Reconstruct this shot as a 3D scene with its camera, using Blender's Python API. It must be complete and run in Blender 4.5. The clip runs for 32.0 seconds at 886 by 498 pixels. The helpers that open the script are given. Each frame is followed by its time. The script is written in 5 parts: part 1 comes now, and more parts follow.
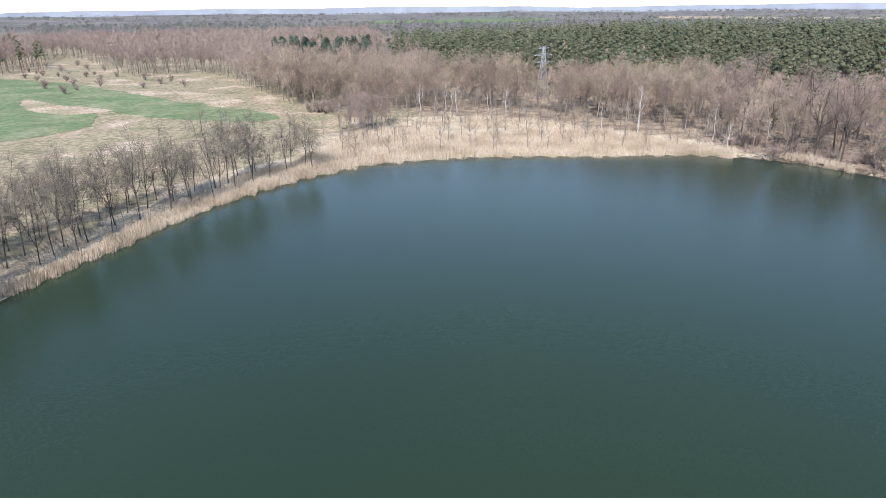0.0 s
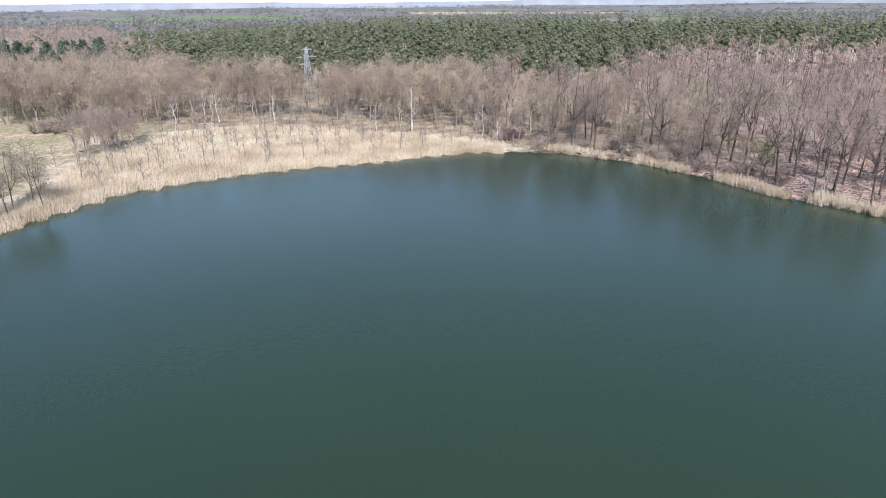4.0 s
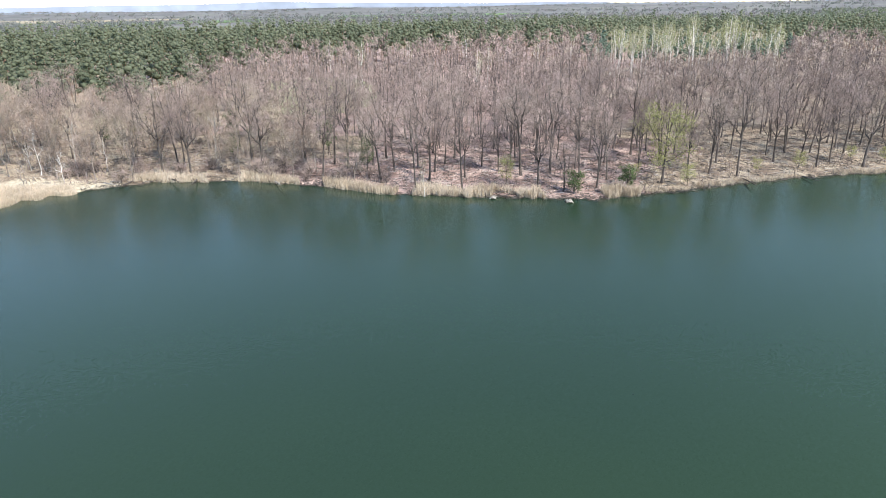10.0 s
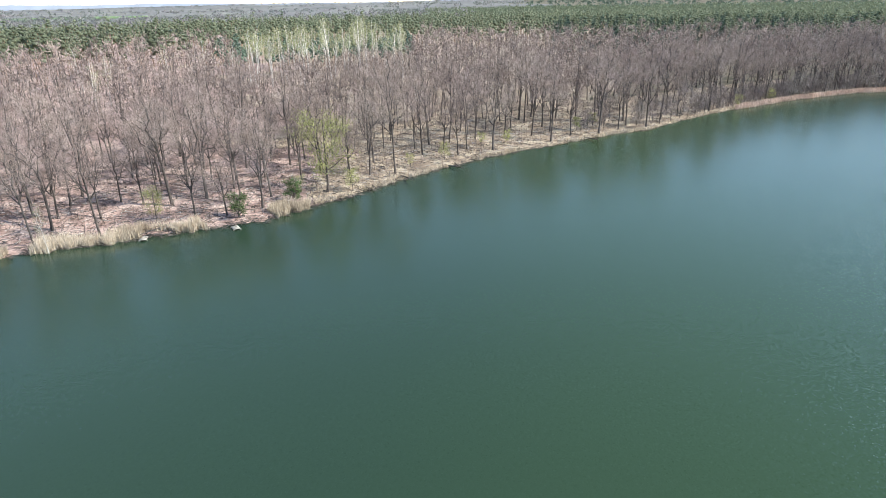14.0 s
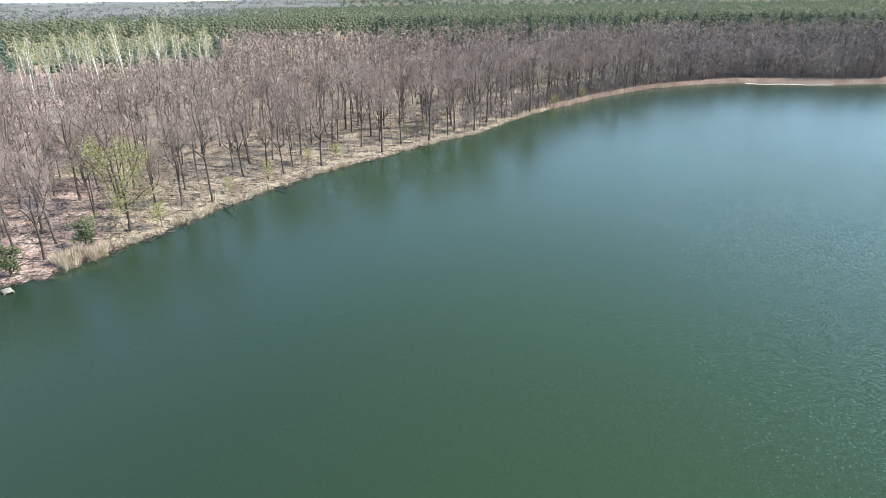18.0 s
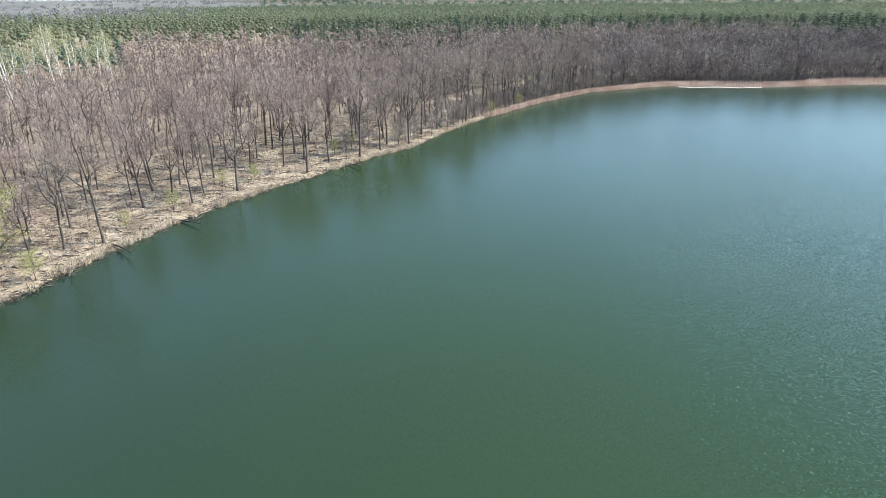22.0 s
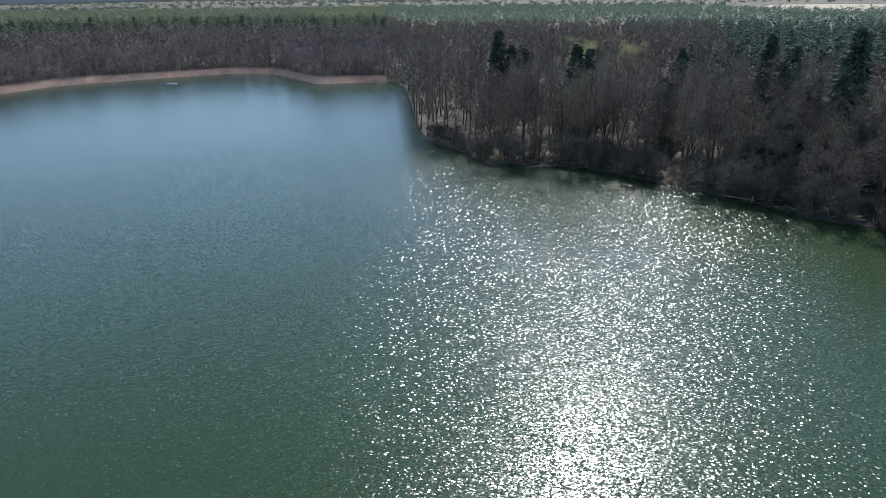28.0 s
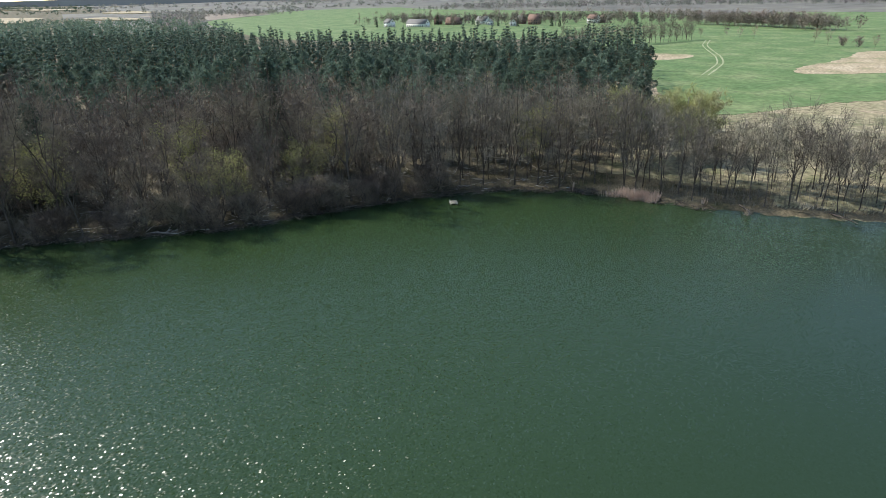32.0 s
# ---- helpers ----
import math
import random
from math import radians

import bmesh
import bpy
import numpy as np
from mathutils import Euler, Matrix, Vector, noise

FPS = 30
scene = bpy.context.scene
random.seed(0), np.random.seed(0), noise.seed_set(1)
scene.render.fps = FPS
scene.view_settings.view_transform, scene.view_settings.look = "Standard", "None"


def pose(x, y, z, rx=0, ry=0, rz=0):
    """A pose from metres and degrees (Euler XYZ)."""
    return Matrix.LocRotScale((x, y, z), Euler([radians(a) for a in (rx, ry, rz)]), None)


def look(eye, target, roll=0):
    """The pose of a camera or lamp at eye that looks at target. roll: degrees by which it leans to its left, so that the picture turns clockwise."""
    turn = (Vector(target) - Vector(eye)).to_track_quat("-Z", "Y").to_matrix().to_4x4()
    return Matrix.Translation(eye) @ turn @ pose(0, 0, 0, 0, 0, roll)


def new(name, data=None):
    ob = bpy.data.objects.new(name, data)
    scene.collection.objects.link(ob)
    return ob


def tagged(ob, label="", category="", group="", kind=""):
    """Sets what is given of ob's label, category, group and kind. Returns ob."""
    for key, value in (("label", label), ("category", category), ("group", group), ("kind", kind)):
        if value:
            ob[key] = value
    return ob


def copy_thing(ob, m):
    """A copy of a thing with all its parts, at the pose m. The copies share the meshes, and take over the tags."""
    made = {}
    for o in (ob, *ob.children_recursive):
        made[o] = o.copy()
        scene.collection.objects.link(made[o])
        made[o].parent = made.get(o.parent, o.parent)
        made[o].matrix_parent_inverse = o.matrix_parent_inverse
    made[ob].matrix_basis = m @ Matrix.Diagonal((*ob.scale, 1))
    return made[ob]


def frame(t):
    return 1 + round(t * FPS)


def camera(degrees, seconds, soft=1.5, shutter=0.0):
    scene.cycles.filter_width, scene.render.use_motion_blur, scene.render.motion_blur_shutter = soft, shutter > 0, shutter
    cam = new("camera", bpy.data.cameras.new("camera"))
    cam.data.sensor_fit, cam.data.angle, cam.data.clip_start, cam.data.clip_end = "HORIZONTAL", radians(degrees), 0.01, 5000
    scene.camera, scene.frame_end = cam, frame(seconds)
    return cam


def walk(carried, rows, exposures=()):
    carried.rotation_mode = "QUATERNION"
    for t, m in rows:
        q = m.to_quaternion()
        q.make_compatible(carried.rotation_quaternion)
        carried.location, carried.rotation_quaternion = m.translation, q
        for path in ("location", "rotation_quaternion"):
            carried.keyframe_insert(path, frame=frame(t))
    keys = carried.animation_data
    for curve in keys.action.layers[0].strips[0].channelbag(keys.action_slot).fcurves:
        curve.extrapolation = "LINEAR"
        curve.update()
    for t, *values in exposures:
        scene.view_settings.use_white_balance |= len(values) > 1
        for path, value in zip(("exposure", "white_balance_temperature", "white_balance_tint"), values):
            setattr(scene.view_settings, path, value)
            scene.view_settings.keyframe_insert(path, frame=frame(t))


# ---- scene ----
# the drone's way: seconds, place in metres, heading, pitch and roll in degrees
cam = camera(70.56, 32.0, soft=0.55)
FLIGHT = [
    (0.0, 0.00, -0.01, 34.91, -0.010, -20.863, -0.497),
    (0.5, 0.10, 1.07, 34.67, -1.954, -20.793, -0.471),
    (1.0, 0.23, 2.27, 34.64, -4.305, -20.793, -0.570),
    (1.5, 0.26, 3.47, 34.73, -6.849, -20.813, -0.588),
    (2.0, 0.24, 4.51, 34.92, -9.637, -20.870, -0.611),
    (2.5, 0.10, 5.64, 35.27, -12.598, -20.997, -0.594),
    (3.0, -0.04, 6.73, 35.89, -15.614, -21.210, -0.616),
    (3.5, 0.07, 7.82, 36.27, -18.273, -21.344, -0.564),
    (5.5, 2.05, 12.36, 35.68, -27.794, -21.211, -0.679),
    (6.0, 2.67, 13.41, 35.67, -29.992, -21.213, -0.665),
    (6.5, 3.28, 14.34, 35.70, -32.192, -21.222, -0.694),
    (7.0, 3.87, 15.25, 35.69, -34.718, -21.211, -0.652),
    (7.5, 4.48, 16.05, 35.75, -37.683, -21.255, -0.706),
    (8.0, 5.36, 16.92, 35.83, -41.108, -21.284, -0.824),
    (8.5, 6.11, 17.72, 35.75, -44.704, -21.309, -0.805),
    (9.0, 6.87, 18.51, 35.65, -48.899, -21.300, -0.848),
    (9.5, 7.75, 19.21, 35.59, -52.893, -21.309, -0.968),
    (10.0, 8.71, 19.93, 35.67, -56.594, -21.355, -0.943),
    (10.5, 9.72, 20.62, 35.73, -60.269, -21.397, -0.896),
    (11.0, 10.72, 21.15, 35.72, -63.977, -21.405, -0.910),
    (11.5, 11.75, 21.57, 35.75, -67.950, -21.436, -0.994),
    (12.0, 13.00, 22.08, 35.68, -71.841, -21.465, -1.077),
    (12.5, 14.32, 22.60, 35.64, -75.629, -21.514, -1.088),
    (13.0, 15.55, 22.90, 35.75, -79.383, -21.586, -1.167),
    (13.5, 16.64, 23.05, 35.93, -83.447, -21.688, -1.136),
    (14.0, 17.92, 23.10, 36.14, -87.616, -21.802, -1.154),
    (14.5, 19.25, 23.19, 36.25, -91.795, -21.894, -1.094),
    (15.0, 20.57, 23.38, 36.31, -95.567, -21.942, -1.081),
    (15.5, 21.80, 23.55, 36.41, -99.256, -22.007, -1.089),
    (17.5, 26.66, 23.16, 36.94, -103.235, -22.062, -0.863),
    (18.0, 28.18, 22.91, 37.06, -103.600, -22.071, -0.834),
    (18.5, 30.02, 22.56, 37.16, -103.884, -22.094, -0.786),
    (19.0, 31.93, 22.28, 37.21, -104.138, -22.114, -0.709),
    (19.5, 33.85, 21.94, 37.33, -104.492, -22.164, -0.618),
    (20.0, 35.65, 21.56, 37.39, -105.410, -22.177, -0.542),
    (20.5, 37.33, 21.13, 37.37, -106.889, -22.147, -0.577),
    (21.0, 39.19, 20.62, 37.41, -108.089, -22.152, -0.569),
    (21.5, 41.28, 20.10, 37.53, -109.114, -22.165, -0.557),
    (22.0, 43.40, 19.72, 37.57, -110.152, -22.157, -0.510),
    (22.5, 45.42, 19.39, 37.41, -111.451, -22.102, -0.503),
    (23.0, 47.33, 18.94, 37.18, -113.122, -22.025, -0.551),
    (23.5, 49.12, 18.39, 37.07, -115.188, -21.989, -0.474),
    (24.0, 50.63, 17.67, 36.92, -117.288, -21.916, -0.430),
    (24.5, 51.75, 16.65, 36.72, -119.845, -21.815, -0.661),
    (26.5, 54.89, 10.39, 35.19, -149.864, -21.834, -1.556),
    (27.0, 55.63, 9.30, 34.61, -157.822, -22.011, -0.837),
    (27.5, 56.29, 8.51, 34.25, -167.008, -22.003, -0.665),
    (28.0, 56.75, 8.08, 34.15, -177.221, -21.997, -0.626),
    (28.5, 56.96, 7.86, 34.24, -187.723, -22.052, -0.708),
    (29.0, 56.96, 7.41, 34.27, -197.723, -22.098, -0.789),
    (29.5, 56.72, 6.74, 34.29, -207.946, -22.181, -0.834),
    (30.0, 56.35, 6.17, 34.17, -217.763, -22.102, -0.836),
    (30.5, 55.71, 6.14, 33.96, -226.027, -21.977, -0.844),
    (31.0, 54.79, 6.59, 34.00, -233.700, -21.999, -0.920),
    (31.5, 53.69, 7.41, 34.11, -241.411, -22.087, -1.101),
    (32.0, 53.03, 7.57, 34.02, -250.333, -22.096, -1.303),
]
EXPOSURES = [(0, 0.62, 6350, 17), (9, 0.9, 6350, 12), (19, 1.1, 6450, 7), (24, 1.05, 6450, 7), (26.5, 0.62, 6150, 10), (28, 0.36, 6100, 13), (29, 0.1, 6150, 13), (30, 0.15, 6250, 14), (31, 0.3, 6600, 10), (32, 0.5, 6800, 7)]
walk(cam, [(t, pose(x, y, z, 90 + pitch, 0, head) @ pose(0, 0, 0, 0, 0, roll)) for t, x, y, z, head, pitch, roll in FLIGHT], EXPOSURES)

# ---- sky and sun ----
SUN_AZ, SUN_EL = 193.0, 42.5
sky_world = bpy.data.worlds.new("spring_sky")
scene.world = sky_world
sky_world.use_nodes = True
wn = sky_world.node_tree.nodes
sky = wn.new("ShaderNodeTexSky")
sky.sky_type, sky.sun_disc = "NISHITA", False
sky.sun_elevation, sky.sun_rotation = radians(SUN_EL), radians(SUN_AZ)
sky.air_density, sky.dust_density = 1.1, 0.0
sky.ozone_density = 2.0
wn["Background"].inputs["Strength"].default_value = 0.15
sky_world.node_tree.links.new(sky.outputs["Color"], wn["Background"].inputs["Color"])
sun = new("sun", bpy.data.lights.new("sun", "SUN"))
sun.data.energy, sun.data.angle, sun.data.color = 4.6, radians(0.53), (1.0, 0.965, 0.91)
sun.matrix_basis = look((0, 0, 0), (-math.sin(radians(SUN_AZ)) * math.cos(radians(SUN_EL)), -math.cos(radians(SUN_AZ)) * math.cos(radians(SUN_EL)), -math.sin(radians(SUN_EL))))

# ---- measures of the place ----
# the waterline about the middle of the lake: azimuth in degrees, distance in metres
SHORE = [(-177.7, 134.5), (-172.6, 130.8), (-165.0, 120.7), (-155.2, 110.5), (-148.9, 108.5), (-141.3, 101.5), (-130.8, 96.4), (-120.2, 100.7), (-111.7, 104.8), (-104.8, 108.3), (-96.0, 108.0), (-86.7, 103.2), (-78.8, 104.1), (-72.0, 108.3), (-56.0, 126.6), (-49.8, 131.1), (-41.1, 141.1), (-33.3, 150.0), (-24.4, 156.8), (-14.4, 154.1), (-3.7, 148.8), (6.8, 150.7), (15.3, 144.1), (22.5, 130.4), (32.3, 105.5), (42.1, 96.4), (54.8, 90.0), (66.4, 96.2), (75.6, 106.7), (84.0, 118.5), (93.7, 133.4), (104.0, 156.7), (113.9, 208.6), (121.4, 254.7), (128.2, 283.3), (136.4, 293.9), (144.9, 329.0), (157.3, 338.4), (161.1, 329.0), (163.2, 301.0), (164.5, 284.5), (170.9, 281.0), (172.3, 255.0), (172.2, 200.0), (172.2, 172.0), (172.8, 158.0), (174.8, 149.6), (178.1, 134.5)]
WATER_A, WATER_B = (0.0165, 0.033, 0.0185), (0.0205, 0.039, 0.019)
RIPPLE, WAVE = 8.5, 0.58

HEAP = (129.6, 56.7)
STAGES = ((113.8, 76.9, 200), (118.7, 63.4, 215))
BOAT = (184.1, -264.6, 10)
RAFT = (-46.6, -25.9, 25)

# ---- materials ----
def material(name, colours, scale=2.0, fine=14.0, rough=0.9, bump=0.3, spots=0.0, per_thing=0.0, spec=0.2, metal=0.0, through_light=0.0):
    """A surface of two or three real colours, mixed by coarse and fine noise, with fine relief."""
    m = bpy.data.materials.new(name)
    m.use_nodes = True
    nt = m.node_tree
    n, l = nt.nodes, nt.links
    b = n["Principled BSDF"]
    b.inputs["Roughness"].default_value = rough
    b.inputs["Specular IOR Level"].default_value = spec
    b.inputs["Metallic"].default_value = metal
    geo = n.new("ShaderNodeNewGeometry")
    big = n.new("ShaderNodeTexNoise")
    big.inputs["Scale"].default_value = scale
    big.inputs["Detail"].default_value = 6
    big.inputs["Roughness"].default_value = 0.62
    small = n.new("ShaderNodeTexNoise")
    small.inputs["Scale"].default_value = fine
    small.inputs["Detail"].default_value = 4
    l.new(geo.outputs["Position"], big.inputs["Vector"])
    l.new(geo.outputs["Position"], small.inputs["Vector"])
    ramp = n.new("ShaderNodeValToRGB")
    els = ramp.color_ramp.elements
    els[0].position, els[1].position = 0.36, 0.64
    els[0].color, els[1].color = (*colours[0], 1), (*colours[-1], 1)
    for k, c in enumerate(colours[1:-1]):
        e = els.new(0.36 + 0.28 * (k + 1) / (len(colours) - 1))
        e.color = (*c, 1)
    l.new(big.outputs["Fac"], ramp.inputs["Fac"])
    mixn = n.new("ShaderNodeMix")
    mixn.data_type, mixn.blend_type = "RGBA", "MULTIPLY"
    mixn.inputs["Factor"].default_value = 1.0
    l.new(ramp.outputs["Color"], mixn.inputs["A"])
    grain = n.new("ShaderNodeMapRange")
    grain.inputs["From Min"].default_value, grain.inputs["From Max"].default_value = 0.3, 0.7
    grain.inputs["To Min"].default_value, grain.inputs["To Max"].default_value = 0.72 - spots, 1.28 + spots
    l.new(small.outputs["Fac"], grain.inputs["Value"])
    last = grain.outputs["Result"]
    if per_thing:
        info = n.new("ShaderNodeObjectInfo")
        vary = n.new("ShaderNodeMapRange")
        vary.inputs["To Min"].default_value, vary.inputs["To Max"].default_value = 1 - per_thing, 1 + per_thing
        l.new(info.outputs["Random"], vary.inputs["Value"])
        mul = n.new("ShaderNodeMath")
        mul.operation = "MULTIPLY"
        l.new(last, mul.inputs[0])
        l.new(vary.outputs["Result"], mul.inputs[1])
        last = mul.outputs[0]
    l.new(last, mixn.inputs["B"])
    l.new(mixn.outputs["Result"], b.inputs["Base Color"])
    if bump:
        bn = n.new("ShaderNodeBump")
        bn.inputs["Strength"].default_value = bump
        bn.inputs["Distance"].default_value = 0.1
        l.new(small.outputs["Fac"], bn.inputs["Height"])
        l.new(bn.outputs["Normal"], b.inputs["Normal"])
    if through_light:
        tr = n.new("ShaderNodeBsdfTranslucent")
        l.new(mixn.outputs["Result"], tr.inputs["Color"])
        mx = n.new("ShaderNodeMixShader")
        mx.inputs["Fac"].default_value = through_light
        l.new(b.outputs["BSDF"], mx.inputs[1])
        l.new(tr.outputs["BSDF"], mx.inputs[2])
        l.new(mx.outputs["Shader"], n["Material Output"].inputs["Surface"])
    return m


M_LITTER = material("leaf_litter", [(0.16, 0.118, 0.083), (0.275, 0.215, 0.15), (0.35, 0.292, 0.204)], 0.22, 2.2, spots=0.25)
M_LITTERR = material("red_brown_litter", [(0.165, 0.108, 0.086), (0.32, 0.222, 0.182), (0.41, 0.31, 0.255)], 0.22, 2.2, spots=0.3)
M_MEADOW = material("dry_meadow", [(0.2, 0.183, 0.105), (0.3, 0.248, 0.16), (0.25, 0.225, 0.132), (0.32, 0.25, 0.17), (0.43, 0.355, 0.25)], 0.05, 0.7, spots=0.15)
M_ROUGH = material("rough_pasture", [(0.15, 0.148, 0.078), (0.26, 0.22, 0.14), (0.19, 0.178, 0.103), (0.34, 0.288, 0.195)], 0.07, 0.8, spots=0.2)
M_MOSS = material("mossy_grass", [(0.16, 0.185, 0.085), (0.24, 0.245, 0.13), (0.27, 0.24, 0.15)], 0.1, 0.9, spots=0.2)
M_MARSH = material("marsh_ground", [(0.3, 0.24, 0.17), (0.43, 0.36, 0.25), (0.5, 0.43, 0.31)], 0.15, 2.0, spots=0.1)
M_SOIL = material("woodland_soil", [(0.05, 0.05, 0.025), (0.11, 0.09, 0.058), (0.16, 0.135, 0.085)], 0.12, 2.5, spots=0.1)
M_FAR = material("distant_land", [(0.115, 0.112, 0.098), (0.15, 0.138, 0.125), (0.18, 0.172, 0.135)], 0.004, 0.03)
M_FIELD = material("young_crop", [(0.09, 0.15, 0.055), (0.12, 0.178, 0.07), (0.175, 0.216, 0.1)], 0.045, 0.5, bump=0.1)
M_FIELDN = material("meadow_crop", [(0.115, 0.165, 0.075), (0.15, 0.19, 0.09), (0.215, 0.232, 0.13)], 0.05, 0.5, bump=0.1)
M_SAND = material("dry_patch", [(0.24, 0.225, 0.125), (0.36, 0.285, 0.19), (0.43, 0.35, 0.25)], 0.06, 0.9, spots=0.15)
M_PLOUGH = material("ploughed_soil", [(0.2, 0.16, 0.13), (0.28, 0.235, 0.19)], 0.02, 0.4)
M_SHELL = material("pale_sand", [(0.38, 0.345, 0.285), (0.48, 0.445, 0.38)], 0.4, 3.0)
M_TRACK = material("worn_track", [(0.24, 0.28, 0.15), (0.34, 0.34, 0.22)], 0.2, 2.0)
M_BARK = material("grey_brown_bark", [(0.14, 0.115, 0.095), (0.29, 0.245, 0.205)], 0.8, 9.0, per_thing=0.25)
M_BARKD = material("dark_bark", [(0.05, 0.042, 0.037), (0.125, 0.104, 0.088)], 0.8, 9.0, per_thing=0.25)
# dark bark set apart for the south-west and west trees
M_BARKS = material("western_dark_bark", [(0.052, 0.043, 0.037), (0.12, 0.1, 0.083)], 0.8, 9.0, per_thing=0.25)
M_BARKP = material("pale_dead_wood", [(0.34, 0.3, 0.26), (0.55, 0.51, 0.45)], 0.8, 9.0, per_thing=0.15)
M_BIRCH = material("white_birch_bark", [(0.45, 0.41, 0.35), (0.68, 0.64, 0.57)], 0.7, 5.0, per_thing=0.1)
M_PINEB = material("pine_bark", [(0.13, 0.085, 0.06), (0.27, 0.16, 0.1)], 0.5, 8.0, per_thing=0.2)
M_TWIG = material("bare_twigs", [(0.195, 0.146, 0.126), (0.28, 0.214, 0.183), (0.34, 0.272, 0.222)], 0.09, 0.6, bump=0, per_thing=0.16)
M_TWIGG = material("greenish_twigs", [(0.215, 0.163, 0.13), (0.31, 0.24, 0.19), (0.29, 0.255, 0.168)], 0.1, 0.6, bump=0, per_thing=0.2)
# twigs of the south and south-west trees, backlit shade put into the colour
M_TWIGD = material("backlit_dark_twigs", [(0.112, 0.086, 0.07), (0.185, 0.147, 0.116), (0.225, 0.193, 0.135)], 0.1, 0.6, bump=0, per_thing=0.2)
M_TWIGW = material("grey_alder_twigs", [(0.138, 0.12, 0.096), (0.2, 0.172, 0.14), (0.23, 0.21, 0.152)], 0.1, 0.6, bump=0, per_thing=0.18)
M_TWIGM = material("purple_brown_twigs", [(0.158, 0.125, 0.114), (0.235, 0.188, 0.17), (0.275, 0.235, 0.2)], 0.1, 0.6, bump=0, per_thing=0.18)
M_TWIGB = material("birch_twigs", [(0.26, 0.25, 0.15), (0.34, 0.33, 0.19)], 0.1, 0.6, bump=0, per_thing=0.15)
M_NEEDLE = material("pine_needles", [(0.115, 0.132, 0.077), (0.172, 0.192, 0.118), (0.225, 0.24, 0.153)], 0.14, 1.2, bump=0, per_thing=0.25, through_light=0.4)
M_NEEDLEW = material("dark_pine_needles", [(0.08, 0.112, 0.083), (0.124, 0.166, 0.12), (0.158, 0.203, 0.145)], 0.14, 1.2, bump=0, per_thing=0.25, through_light=0.3)
M_SPRUCE = material("spruce_needles", [(0.045, 0.07, 0.05), (0.08, 0.108, 0.072)], 0.2, 1.2, bump=0, per_thing=0.25)
M_LEAF = material("young_leaves", [(0.28, 0.29, 0.095), (0.36, 0.36, 0.135), (0.43, 0.42, 0.18)], 0.25, 1.5, bump=0, per_thing=0.15, through_light=0.35)
M_LEAFP = material("pale_birch_leaves", [(0.3, 0.31, 0.13), (0.39, 0.385, 0.18), (0.43, 0.385, 0.235)], 0.12, 1.0, bump=0, per_thing=0.2, through_light=0.3)
M_EVER = material("dark_leaves", [(0.05, 0.085, 0.03), (0.1, 0.15, 0.05)], 0.3, 1.5, bump=0, per_thing=0.25, through_light=0.2)
M_REED = material("dry_reed", [(0.42, 0.34, 0.245), (0.55, 0.46, 0.345), (0.63, 0.54, 0.42)], 0.12, 1.5, bump=0, through_light=0.25)
M_REEDR = material("brown_reed", [(0.5, 0.365, 0.29), (0.66, 0.52, 0.425)], 0.12, 1.5, bump=0, through_light=0.2)
# far woods: colours paled and light let through to imitate haze
M_FARW = material("haze_paled_far_trees", [(0.27, 0.232, 0.23), (0.18, 0.195, 0.16), (0.3, 0.265, 0.255)], 0.008, 0.15, bump=0, through_light=0.4)
# air haze on both hill backdrops is painted: bluish colour plus emission
M_HAZE = material("painted_haze_hills", [(0.1, 0.11, 0.13), (0.14, 0.15, 0.17)], 0.002, 0.01, bump=0)
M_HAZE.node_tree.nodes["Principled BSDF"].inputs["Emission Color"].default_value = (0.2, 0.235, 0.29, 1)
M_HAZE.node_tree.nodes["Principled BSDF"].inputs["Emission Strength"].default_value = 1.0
M_RIDGE = material("glowing_wooded_ridge", [(0.05, 0.06, 0.065), (0.08, 0.09, 0.095)], 0.002, 0.01, bump=0)
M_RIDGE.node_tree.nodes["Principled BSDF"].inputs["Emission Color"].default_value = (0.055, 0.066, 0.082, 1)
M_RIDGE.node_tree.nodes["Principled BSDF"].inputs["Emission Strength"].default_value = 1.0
M_WOOD = material("weathered_planks", [(0.25, 0.22, 0.18), (0.42, 0.38, 0.32)], 2.0, 20.0)
M_STEEL = material("galvanised_steel", [(0.34, 0.36, 0.38), (0.45, 0.47, 0.48)], 1.0, 8.0, rough=0.6, metal=0.2, bump=0.05)
M_WALLW = material("white_render", [(0.66, 0.64, 0.6), (0.78, 0.76, 0.72)], 0.5, 4.0, bump=0.1)
M_WALLB = material("red_brick", [(0.17, 0.11, 0.09), (0.25, 0.165, 0.13)], 0.6, 5.0)
M_ROOFR = material("red_roof_tiles", [(0.16, 0.1, 0.082), (0.23, 0.145, 0.118)], 0.6, 5.0)
M_ROOFG = material("grey_roof", [(0.12, 0.115, 0.11), (0.22, 0.21, 0.2)], 0.6, 5.0)
M_PANE = material("window_pane", [(0.03, 0.035, 0.04), (0.05, 0.055, 0.06)], 0.5, 2.0, rough=0.08, bump=0, spec=0.5)
M_BOAT = material("white_boat_paint", [(0.7, 0.7, 0.68), (0.8, 0.8, 0.78)], 1.0, 6.0, rough=0.4, bump=0.02, spec=0.5)


